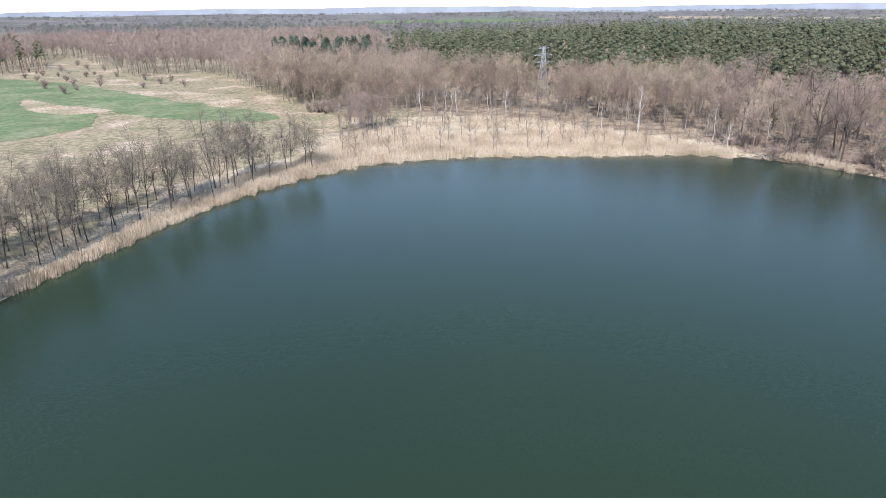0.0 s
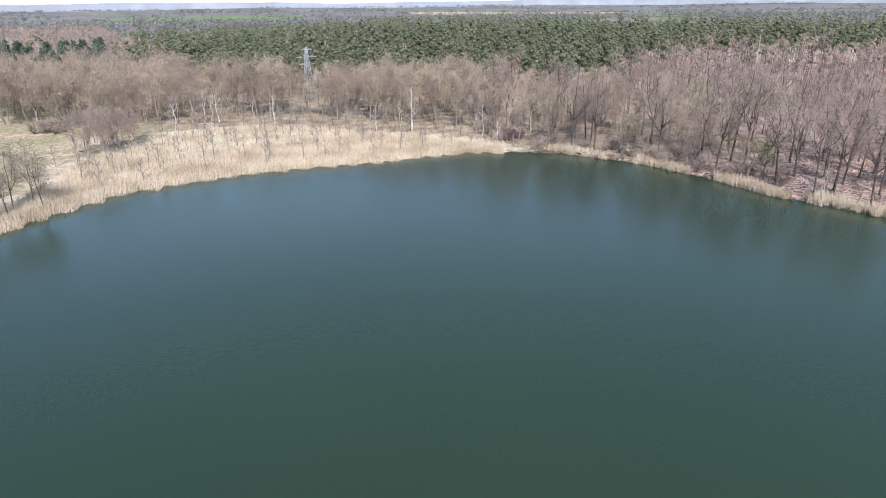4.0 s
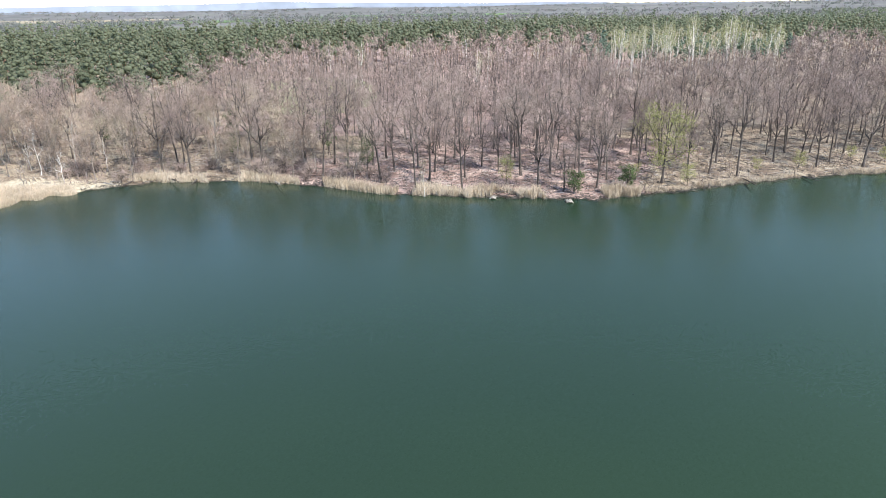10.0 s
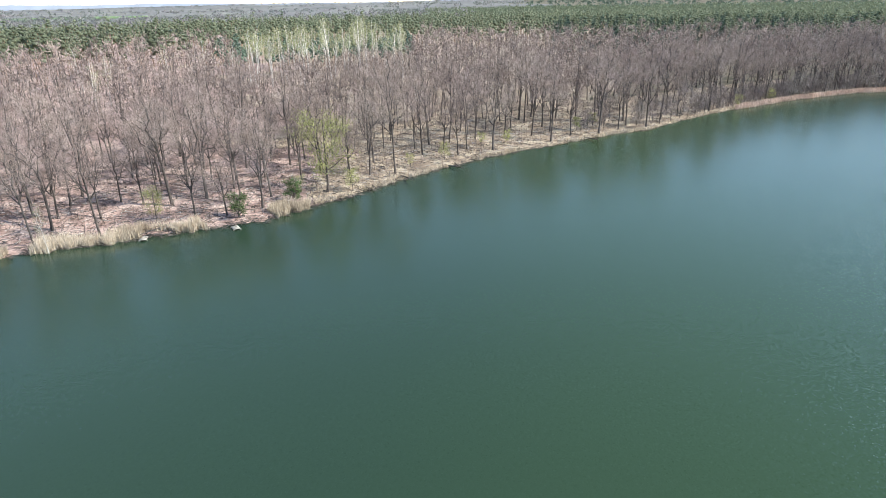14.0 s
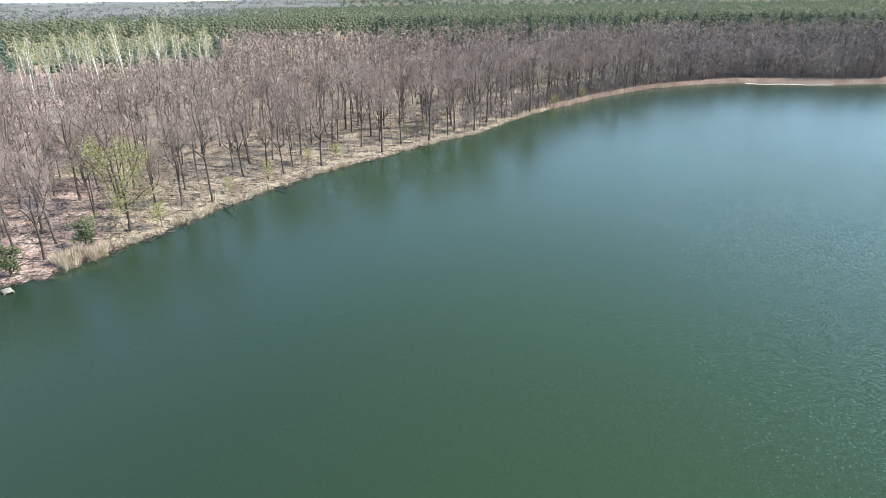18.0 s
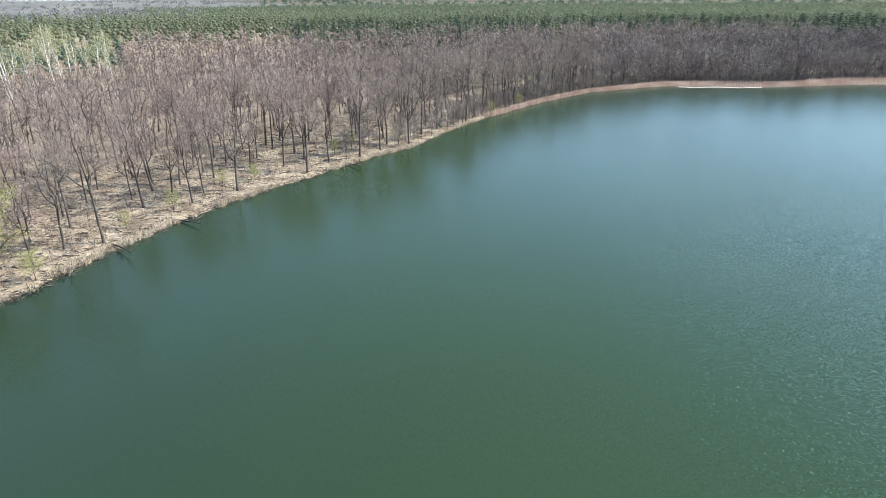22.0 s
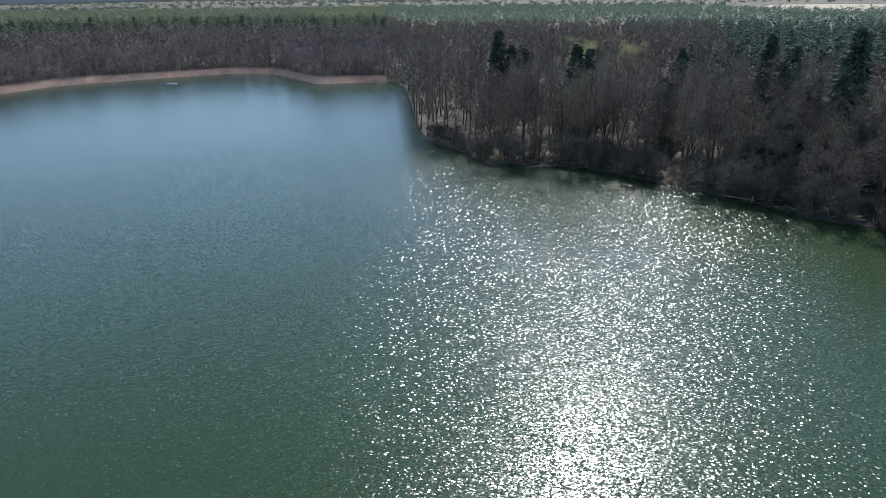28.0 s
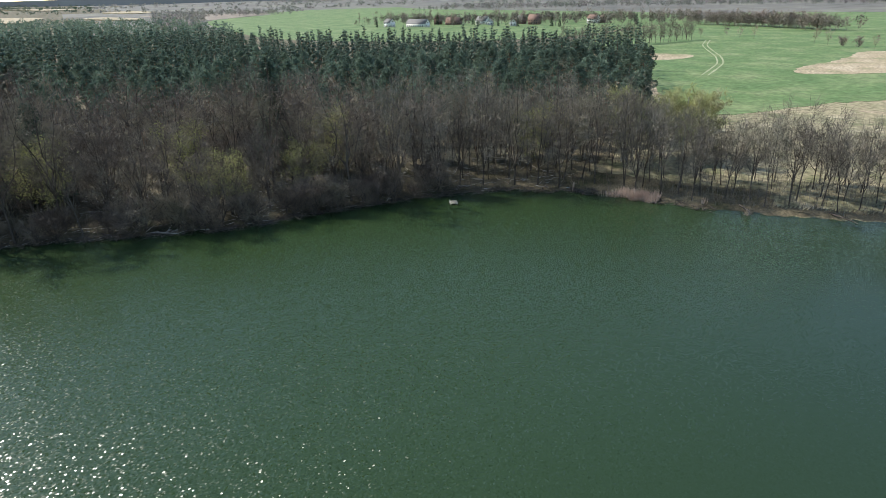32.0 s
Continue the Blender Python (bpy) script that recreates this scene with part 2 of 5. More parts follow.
def water_material():
    m = bpy.data.materials.new("lake_water")
    m.use_nodes = True
    nt = m.node_tree
    n, l = nt.nodes, nt.links
    b = n["Principled BSDF"]
    b.inputs["IOR"].default_value = 1.333
    b.inputs["Roughness"].default_value = 0.2
    geo = n.new("ShaderNodeNewGeometry")
    cloud = n.new("ShaderNodeTexNoise")
    cloud.inputs["Scale"].default_value, cloud.inputs["Detail"].default_value = 0.012, 3
    l.new(geo.outputs["Position"], cloud.inputs["Vector"])
    ramp = n.new("ShaderNodeValToRGB")
    ramp.color_ramp.elements[0].color = (*WATER_A, 1)
    ramp.color_ramp.elements[1].color = (*WATER_B, 1)
    ramp.color_ramp.elements[0].position, ramp.color_ramp.elements[1].position = 0.35, 0.65
    l.new(cloud.outputs["Fac"], ramp.inputs["Fac"])
    # greener base colour towards the south
    where = n.new("ShaderNodeSeparateXYZ")
    l.new(geo.outputs["Position"], where.inputs[0])
    south_tint = n.new("ShaderNodeMapRange")
    south_tint.interpolation_type = "SMOOTHSTEP"
    south_tint.inputs["From Min"].default_value, south_tint.inputs["From Max"].default_value = 52, -22
    south_tint.inputs["To Min"].default_value, south_tint.inputs["To Max"].default_value = 0.0, 0.9
    l.new(where.outputs["Y"], south_tint.inputs["Value"])
    tinted = n.new("ShaderNodeMix")
    tinted.data_type = "RGBA"
    l.new(ramp.outputs["Color"], tinted.inputs["A"])
    tinted.inputs["B"].default_value = (0.023, 0.044, 0.0145, 1)
    l.new(tinted.outputs["Result"], b.inputs["Base Color"])
    # wind ripples: small facets tipped at random, stronger in the gusts
    stretch = n.new("ShaderNodeMapping")
    stretch.inputs["Rotation"].default_value = (0, 0, radians(25))
    stretch.inputs["Scale"].default_value = (0.8, 1.0, 1.0)
    l.new(geo.outputs["Position"], stretch.inputs["Vector"])
    rip = n.new("ShaderNodeTexVoronoi")
    rip.inputs["Scale"].default_value = RIPPLE
    l.new(stretch.outputs["Vector"], rip.inputs["Vector"])
    gust = n.new("ShaderNodeTexNoise")
    gust.inputs["Scale"].default_value, gust.inputs["Detail"].default_value = 0.02, 2
    l.new(geo.outputs["Position"], gust.inputs["Vector"])
    amount = n.new("ShaderNodeMapRange")
    amount.inputs["From Min"].default_value, amount.inputs["From Max"].default_value = 0.3, 0.7
    amount.inputs["To Min"].default_value, amount.inputs["To Max"].default_value = 0.7 * WAVE, 1.1 * WAVE
    l.new(gust.outputs["Fac"], amount.inputs["Value"])
    # the southern bay lies in the lee of the woods
    off = n.new("ShaderNodeVectorMath")
    off.operation = "DISTANCE"
    l.new(geo.outputs["Position"], off.inputs[0])
    off.inputs[1].default_value = (225, -230, 0)
    lee = n.new("ShaderNodeMapRange")
    lee.interpolation_type = "SMOOTHSTEP"
    lee.inputs["From Min"].default_value, lee.inputs["From Max"].default_value = 80, 270
    lee.inputs["To Min"].default_value, lee.inputs["To Max"].default_value = 0.17, 1.0
    l.new(off.outputs["Value"], lee.inputs["Value"])
    swell = n.new("ShaderNodeMath")
    swell.operation = "MULTIPLY"
    l.new(amount.outputs["Result"], swell.inputs[0])
    # the breeze dies away towards the north and east shores
    slant = n.new("ShaderNodeMath")
    slant.operation = "MULTIPLY_ADD"
    slant.inputs[1].default_value, slant.inputs[2].default_value = 0.5, -28.5
    l.new(where.outputs["X"], slant.inputs[0])
    fetch = n.new("ShaderNodeMath")
    fetch.operation = "ADD"
    l.new(slant.outputs[0], fetch.inputs[0])
    l.new(where.outputs["Y"], fetch.inputs[1])
    calm = n.new("ShaderNodeMapRange")
    calm.interpolation_type = "SMOOTHSTEP"
    calm.inputs["From Min"].default_value, calm.inputs["From Max"].default_value = 8, -44
    calm.inputs["To Min"].default_value, calm.inputs["To Max"].default_value = 0.17, 1.0
    l.new(fetch.outputs[0], calm.inputs["Value"])
    both = n.new("ShaderNodeMath")
    both.operation = "MULTIPLY"
    l.new(lee.outputs["Result"], both.inputs[0])
    l.new(calm.outputs["Result"], both.inputs[1])
    l.new(both.outputs[0], swell.inputs[1])
    green = n.new("ShaderNodeMath")
    green.operation = "MULTIPLY"
    l.new(south_tint.outputs["Result"], green.inputs[0])
    l.new(lee.outputs["Result"], green.inputs[1])
    l.new(green.outputs[0], tinted.inputs["Factor"])
    centre = n.new("ShaderNodeVectorMath")
    centre.operation = "SUBTRACT"
    l.new(rip.outputs["Color"], centre.inputs[0])
    centre.inputs[1].default_value = (0.5, 0.5, 0.5)
    flat = n.new("ShaderNodeVectorMath")
    flat.operation = "MULTIPLY"
    l.new(centre.outputs[0], flat.inputs[0])
    flat.inputs[1].default_value = (1, 1, 0)
    steep = n.new("ShaderNodeVectorMath")
    steep.operation = "LENGTH"
    l.new(flat.outputs[0], steep.inputs[0])
    crest = n.new("ShaderNodeMath")
    crest.operation = "MULTIPLY_ADD"
    square = n.new("ShaderNodeMath")
    square.operation = "POWER"
    square.inputs[1].default_value = 2.0
    l.new(steep.outputs["Value"], square.inputs[0])
    l.new(square.outputs[0], crest.inputs[0])
    crest.inputs[1].default_value, crest.inputs[2].default_value = 2.7, 0.13
    force = n.new("ShaderNodeMath")
    force.operation = "MULTIPLY"
    l.new(crest.outputs[0], force.inputs[0])
    l.new(swell.outputs[0], force.inputs[1])
    tip = n.new("ShaderNodeVectorMath")
    tip.operation = "SCALE"
    l.new(flat.outputs[0], tip.inputs[0])
    l.new(force.outputs[0], tip.inputs["Scale"])
    total = n.new("ShaderNodeVectorMath")
    total.operation = "ADD"
    l.new(tip.outputs[0], total.inputs[0])
    total.inputs[1].default_value = (0, 0, 1)
    norm = n.new("ShaderNodeVectorMath")
    norm.operation = "NORMALIZE"
    l.new(total.outputs[0], norm.inputs[0])
    l.new(norm.outputs[0], b.inputs["Normal"])
    return m


M_WATER = water_material()


# ---- mesh helpers ----
rng = np.random.default_rng(7)


def tri_mesh(name, V, T, *mats):
    """A mesh from arrays of places and triangles."""
    V, T = np.asarray(V, np.float32), np.asarray(T, np.int32)
    me = bpy.data.meshes.new(name)
    me.vertices.add(len(V))
    me.vertices.foreach_set("co", V.ravel())
    me.loops.add(3 * len(T))
    me.loops.foreach_set("vertex_index", T.ravel())
    me.polygons.add(len(T))
    me.polygons.foreach_set("loop_start", np.arange(0, 3 * len(T), 3, dtype=np.int32))
    for m in mats:
        me.materials.append(m)
    me.update(calc_edges=True)
    return me


def join(pieces):
    """Several (places, triangles) as one."""
    vs, ts, k = [], [], 0
    for v, t in pieces:
        vs.append(v)
        ts.append(t + k)
        k += len(v)
    return np.concatenate(vs), np.concatenate(ts)


def tube(path, radii, sides=5):
    """A tapered tube along a path."""
    path, radii = np.asarray(path, float), np.asarray(radii, float)
    ahead = np.gradient(path, axis=0)
    ahead /= np.linalg.norm(ahead, axis=1, keepdims=True) + 1e-9
    ref = np.where(np.abs(ahead[:, 2:3]) > 0.9, [[1.0, 0, 0]], [[0, 0, 1.0]])
    u = np.cross(ahead, ref)
    u /= np.linalg.norm(u, axis=1, keepdims=True) + 1e-9
    w = np.cross(ahead, u)
    a = np.arange(sides) * 2 * np.pi / sides
    V = path[:, None] + radii[:, None, None] * (u[:, None] * np.cos(a)[:, None] + w[:, None] * np.sin(a)[:, None])
    k, s = len(path), sides
    i, j = np.meshgrid(np.arange(k - 1), np.arange(s), indexing="ij")
    a0, a1 = i * s + j, i * s + (j + 1) % s
    T = np.concatenate([np.stack([a0, a1, a1 + s], -1).reshape(-1, 3), np.stack([a0, a1 + s, a0 + s], -1).reshape(-1, 3)])
    return V.reshape(-1, 3), T


def slivers(base, way, length, width):
    """One thin triangle a twig, needle or blade, turned at random."""
    n = len(base)
    side = np.cross(way, rng.normal(size=(n, 3)))
    side /= np.linalg.norm(side, axis=1, keepdims=True) + 1e-9
    half = side * (np.broadcast_to(width, n)[:, None] / 2)
    tip = base + way * np.broadcast_to(length, n)[:, None]
    V = np.stack([base - half, base + half, tip], 1).reshape(-1, 3)
    return V, np.arange(3 * n).reshape(-1, 3)


def unit(v):
    return v / (np.linalg.norm(v, axis=-1, keepdims=True) + 1e-9)


def bare_tree(height, spread, radius, fork=0.4, limbs=9, subs=3, twigs=1100, twig=1.5, wide=0.06, lean=0.03, rise=0.9, sides=6, droop=0.0, stout=0.03, leaders=0):
    """Trunk with limbs and branches, and a crown of fine twigs, as two (places, triangles), with the branch ends. The base is at the origin."""
    steps = 7
    hz = np.linspace(0, 1, steps)
    sway = np.cumsum(rng.normal(size=(steps, 2)) * lean * height / steps * 2, axis=0)
    sway -= sway[0]
    tall = fork + 0.12 if leaders else 0.9
    trunk = np.column_stack([sway * tall, hz * height * tall - 0.3])
    rad = radius * (1.0 - (0.35 if leaders else 0.8) * hz) + 0.02
    rad[0] *= 1.35
    wood = [tube(trunk, rad, sides)]
    axes = [trunk]
    if leaders:
        axes, g0 = [], rng.uniform(0, 6.28)
        for k in range(leaders):
            g = g0 + 6.28 * k / leaders + rng.normal() * 0.3
            out = np.array([math.cos(g), math.sin(g), 0]) * spread * rng.uniform(0.3, 0.6)
            ax = trunk[-1 - k % 2] + out * hz[:, None] ** 0.8 + np.array([0, 0, 1]) * (height * rng.uniform(0.86, 1.0) - trunk[-1, 2]) * hz[:, None] + rng.normal(size=(steps, 3)) * 0.12 * hz[:, None]
            wood.append(tube(ax, radius * 0.6 * (1 - 0.85 * hz) + 0.02, max(3, sides - 2)))
            axes.append(ax)
    starts, ways = [], []
    turn = rng.uniform(0, 6.28)
    for k in range(limbs):
        f = fork + (0.9 - fork) * (k + rng.uniform(0, 0.8)) / limbs
        axis = axes[k % len(axes)]
        at = np.array([np.interp((f - fork) / (1 - fork) if leaders else f, hz, axis[:, c]) for c in range(3)])
        turn += 2.4 + rng.normal() * 0.3
        out = np.array([math.cos(turn), math.sin(turn), 0])
        q1 = max(0, f - fork) / (1 - fork)
        reach = spread * rng.uniform(0.65, 1.1) * (1.0 - 0.5 * q1) * (0.75 + 0.5 * min(1, q1 * 3))
        up = min(reach * rise * rng.uniform(0.7, 1.4), height * 1.02 - at[2])
        q = np.linspace(0, 1, 4)[:, None]
        path = at + out * reach * q ** 0.85 + np.array([0, 0, 1]) * up * q ** 1.2 + rng.normal(size=(4, 3)) * 0.1 * reach * q
        r0 = radius * 0.5 * (1.1 - f)
        wood.append(tube(path, np.linspace(r0 + stout, stout, 4), 4 if sides > 4 else 3))
        starts.append(path[1:])
        ways.append(np.repeat([unit(path[-1] - path[0])], 3, axis=0))
        for _ in range(subs):
            g = rng.uniform(0.25, 0.95)
            b = np.array([np.interp(g, q[:, 0], path[:, c]) for c in range(3)])
            dd = unit(unit(path[-1] - path[0]) + rng.normal(size=3) * 0.7 + [0, 0, 0.15])
            ln = reach * rng.uniform(0.35, 0.65)
            sp = np.array([b, b + dd * ln])
            wood.append(tube(sp, [stout, stout * 0.4], 3))
            starts.append(b + dd * ln * np.array([[0.5], [0.75], [1.0]]))
            ways.append(np.repeat([dd], 3, axis=0))
    for axis in axes:
        starts.append(axis[-3:])
        ways.append(np.array([[0, 0, 1.0]] * 3))
    S, W = np.concatenate(starts), np.concatenate(ways)
    pick = rng.integers(0, len(S), twigs)
    base = S[pick] + rng.normal(size=(twigs, 3)) * spread * 0.1
    way = unit(W[pick] * 0.6 + rng.normal(size=(twigs, 3)) * 0.6 + [0, 0, 0.12 - droop])
    crown = slivers(base, way, twig * rng.uniform(0.6, 1.4, twigs), wide * rng.uniform(0.6, 1.3, twigs))
    return join(wood), crown, S


def canopy_tree(height, spread, radius, fork=0.45, leaders=4, boughs=5, twigs=1500, twig=1.0, wide=0.03, lean=0.05, sides=6, steps=6, stout=0.035, dead=3, flat=0.22):
    """Forest tree out of leaf: clear trunk, leaders that part and rise to a domed crown of boughs and fine twigs. As (places, triangles) of wood and twigs, with the bough ends."""
    q = np.linspace(0, 1, steps)
    tilt = rng.normal(size=2) * lean * height
    wig = np.cumsum(rng.normal(size=(steps, 2)) * 0.012 * height / steps, axis=0)
    trunk = np.column_stack([np.outer(q, tilt * fork) + wig - wig[0], q * height * fork - 0.3])
    flare = radius * (1 - 0.3 * q)
    flare[0] *= 1.35
    wood = [tube(trunk, flare, sides)]
    top, heart = trunk[-1], trunk[-1] + [*(tilt * 0.3), height * (1 - fork) * 0.35]
    S, W, g0 = [], [], rng.uniform(0, 6.28)
    thin = max(3, sides - 2)
    for k in range(leaders):
        u = 0.12 if k == 0 else 0.9 * math.sqrt((k + 0.6) / leaders)
        g = g0 + 2.4 * k + rng.normal() * 0.25
        out = np.array([math.cos(g), math.sin(g)])
        high = height * (1 - flat * u * u) * rng.uniform(0.9, 1.02)
        rooted = 1.0 if k == 0 else rng.uniform(0.72, 1.0)
        start = np.array([np.interp(rooted, q, trunk[:, c]) for c in range(3)])
        low = start[2]
        axis = np.column_stack([start[:2] + np.outer(q ** 0.85, out * spread * u + tilt * 0.5), low + (high - low) * q ** 1.1])
        axis[1:-1] += rng.normal(size=(steps - 2, 3)) * 0.055 * spread
        wood.append(tube(axis, radius * (0.45 if k else 0.72) * (1 - q) ** 1.1 + stout * 0.6, thin))
        S.append(axis[-2:])
        W.append(np.repeat([unit(axis[-1] - axis[-2])], 2, axis=0))
        for j in range(boughs):
            f = 0.14 + 0.8 * (j + rng.uniform(0, 0.9)) / boughs
            b = np.array([np.interp(f, q, axis[:, c]) for c in range(3)])
            h = g + rng.normal() * 1.5 if k else rng.uniform(0, 6.28)
            way = unit(np.array([math.cos(h), math.sin(h), rng.uniform(0.1, 0.75)]))
            ln = spread * rng.uniform(0.35, 0.66) * (1.12 - 0.55 * f)
            mid = b + way * ln * 0.5 + rng.normal(size=3) * 0.07 * ln
            end = b + way * ln + np.array([0, 0, ln * rng.uniform(0.05, 0.3)])
            end[2] = min(end[2], height * 1.03)
            path = np.array([b, mid, end]) if sides > 4 else np.array([b, end])
            r0 = stout * (1.7 - f)
            wood.append(tube(path, np.linspace(r0, stout * 0.35, len(path)), 3))
            S.append(b + (end - b) * np.array([[0.45], [0.75], [1.0]]))
            W.append(np.repeat([way], 3, axis=0))
            if sides > 4:
                d = unit(way + rng.normal(size=(4, 3)) * 0.6)
                p = b + (end - b) * rng.uniform(0.25, 0.9, (4, 1))
                reach = ln * rng.uniform(0.35, 0.6, 4)
                wood.append(slivers(p, d, reach, stout * 1.3))
                S.append(p + d * reach[:, None] * 0.8)
                W.append(d)
    if dead:
        f = rng.uniform(0.3, 0.98, dead)
        p = np.column_stack([np.interp(f, q, trunk[:, c]) for c in range(3)])
        d = unit(np.column_stack([rng.normal(size=(dead, 2)), rng.uniform(-0.1, 0.6, dead)]))
        wood.append(slivers(p, d, spread * rng.uniform(0.2, 0.55, dead), stout * 1.8))
    S, W = np.concatenate(S), np.concatenate(W)
    pick = rng.integers(0, len(S), twigs)
    base = S[pick] + rng.normal(size=(twigs, 3)) * (spread * 0.05 + 0.25)
    way = unit(W[pick] * 0.45 + unit(base - heart) * 0.45 + rng.normal(size=(twigs, 3)) * 0.5 + [0, 0, 0.15])
    return join(wood), slivers(base, way, twig * rng.uniform(0.5, 1.35, twigs), wide * rng.uniform(0.7, 1.3, twigs)), S


def leafy(S, count, size, blur):
    """Leaves or leaf clumps round the branch ends S."""
    base = S[rng.integers(0, len(S), count)] + rng.normal(size=(count, 3)) * blur
    way = unit(rng.normal(size=(count, 3)))
    return slivers(base, way, size * rng.uniform(0.6, 1.3, count), size * rng.uniform(0.5, 0.9, count))


def pine_tree(height, spread, clumps, tufts, size, start=0.55, sides=5):
    """Scots pine: bare stem, crown of needle clumps on short limbs."""
    hz = np.linspace(0, 1, 5)
    sway = np.cumsum(rng.normal(size=(5, 2)) * 0.012 * height, axis=0)
    trunk = np.column_stack([sway - sway[0], hz * height * 0.97 - 0.3])
    wood = [tube(trunk, 0.17 * (1.05 - 0.85 * hz), sides)]
    cs = []
    for k in range(clumps):
        f = start + (1 - start) * ((k + 0.5) / clumps) ** 0.85
        shape = math.sin(min(1.0, (1.03 - f) / (1 - start) * 1.3) * 1.57)
        a = k * 2.4 + rng.normal() * 0.3
        reach = spread * shape * rng.uniform(0.35, 1.0)
        at = np.array([np.interp(f, hz, trunk[:, c]) for c in range(3)])
        end = at + [math.cos(a) * reach, math.sin(a) * reach, 0.25 * reach + rng.normal() * 0.2]
        if sides > 4 and reach > 0.5:
            wood.append(tube([at, end], [0.05, 0.02], 3))
        cs.append(end)
    cs = np.array(cs)
    n = clumps * tufts
    c = np.repeat(cs, tufts, axis=0)
    way = unit(rng.normal(size=(n, 3)) * [1, 1, 0.7] + [0, 0, 0.35])
    crown = slivers(c + way * 0.1 * size + rng.normal(size=(n, 3)) * [0.3, 0.3, 0.12] * size, way, size * rng.uniform(0.7, 1.25, n), size * rng.uniform(0.35, 0.6, n))
    return join(wood), crown


ICO = np.array([[0, 0, 1.0]] + [[0.894 * math.cos(1.2566 * k), 0.894 * math.sin(1.2566 * k), 0.447] for k in range(5)] + [[0.894 * math.cos(1.2566 * k + 0.628), 0.894 * math.sin(1.2566 * k + 0.628), -0.447] for k in range(5)] + [[0, 0, -1.0]])
ICO_T = np.array([[0, 1 + k, 1 + (k + 1) % 5] for k in range(5)] + [[1 + k, 6 + k, 1 + (k + 1) % 5] for k in range(5)] + [[1 + (k + 1) % 5, 6 + k, 6 + (k + 1) % 5] for k in range(5)] + [[11, 6 + (k + 1) % 5, 6 + k] for k in range(5)])


def clumped_pine(height, spread, clumps, tufts, start=0.5, sides=3, round_top=0.45):
    """Pine far off: stem, lumpy clumps of needles, loose sprays round them."""
    wood = tube([[0, 0, -0.3], [rng.normal() * 0.3, rng.normal() * 0.3, height * 0.95]], [0.17, 0.05], sides)
    lumps, centres = [], []
    for k in range(clumps):
        f = start + (0.97 - start) * (k + 0.5) / clumps
        a, reach = 2.4 * k + rng.normal() * 0.4, spread * (1.0 - f) ** round_top * rng.uniform(0.5, 1.0)
        c = np.array([math.cos(a) * reach * 0.75, math.sin(a) * reach * 0.75, f * height])
        r = spread * (0.22 + 0.3 * (1.0 - f)) * rng.uniform(0.75, 1.25)
        lumps.append((c + ICO * rng.uniform(0.7, 1.3, (12, 1)) * [r, r, r * 0.75], ICO_T))
        centres.append(c)
    c = np.array(centres)[rng.integers(0, clumps, tufts)]
    way = unit(rng.normal(size=(tufts, 3)) + [0, 0, 0.4])
    lumps.append(slivers(c + way * spread * 0.3, way, spread * rng.uniform(0.2, 0.42, tufts), spread * 0.14))
    return wood, join(lumps)


def spruce_tree(height, spread, layers, per, size):
    """Spruce: drooping whorls from near the ground to a spire."""
    wood = tube([[0, 0, -0.3], [0, 0, height]], [0.22, 0.03], 5)
    base, way, ln = [], [], []
    for k in range(layers):
        f = 0.1 + 0.9 * k / layers
        for j in range(per):
            a = rng.uniform(0, 6.28)
            reach = spread * (1.04 - f) ** 0.7 * rng.uniform(0.6, 1.1)
            for q in (0.35, 0.7, 1.0):
                base.append([math.cos(a) * reach * q * 0.8, math.sin(a) * reach * q * 0.8, f * height - 0.3 * reach * q])
                way.append([math.cos(a) + rng.normal() * 0.4, math.sin(a) + rng.normal() * 0.4, -0.15 + rng.normal() * 0.3])
                ln.append(size * (0.5 + 0.6 * (1 - f)))
    base, way, ln = np.array(base), unit(np.array(way)), np.array(ln)
    return wood, slivers(base, way, ln, ln * 0.7)


def part(name, mesh, parent, label=""):
    ob = new(name, mesh)
    ob.parent = parent
    if label:
        ob["label"] = label
    return ob


def thing(name, parts, label, category, group=""):
    """An Empty at the base, with its parts: (name, mesh, label)."""
    e = new(name)
    e.empty_display_size = 0.5
    for p in parts:
        part(p[0], p[1], e, p[2] if len(p) > 2 else "")
    return tagged(e, label, category, group)


def merge(kinds, places, turns, sizes, picks):
    """Many trees as one pair of arrays a part: kinds is a list of tuples of (places, triangles)."""
    out = [[] for _ in kinds[0]]
    for p, a, s, k in zip(places, turns, sizes, picks):
        c, d = math.cos(a) * s, math.sin(a) * s
        R = np.array([[c, d, 0], [-d, c, 0], [0, 0, s]])
        for o, (v, t) in zip(out, kinds[k]):
            o.append((v @ R + p, t))
    return [join(o) for o in out]


def box(x0, y0, z0, x1, y1, z1):
    V = np.array([[x, y, z] for z in (z0, z1) for y in (y0, y1) for x in (x0, x1)], float)
    T = np.array([[0, 2, 1], [1, 2, 3], [4, 5, 6], [5, 7, 6], [0, 1, 4], [1, 5, 4], [2, 6, 3], [3, 6, 7], [0, 4, 2], [2, 4, 6], [1, 3, 5], [3, 7, 5]])
    return V, T


# ---- the lie of the land ----
MID = np.array([48.0, 8.0])
_az, _r = np.array(SHORE).T
_az, _r = np.r_[_az - 360, _az, _az + 360], np.r_[_r, _r, _r]


def shore_r(a):
    """The lake's radius about MID, by azimuth in degrees from north, clockwise."""
    a = (np.asarray(a, float) + 180) % 360 - 180
    return np.interp(a, _az, _r) + 0.5 * np.sin(a * 1.9) * np.sin(a * 0.7 + 1) + 0.35 * np.sin(a * 4.3)


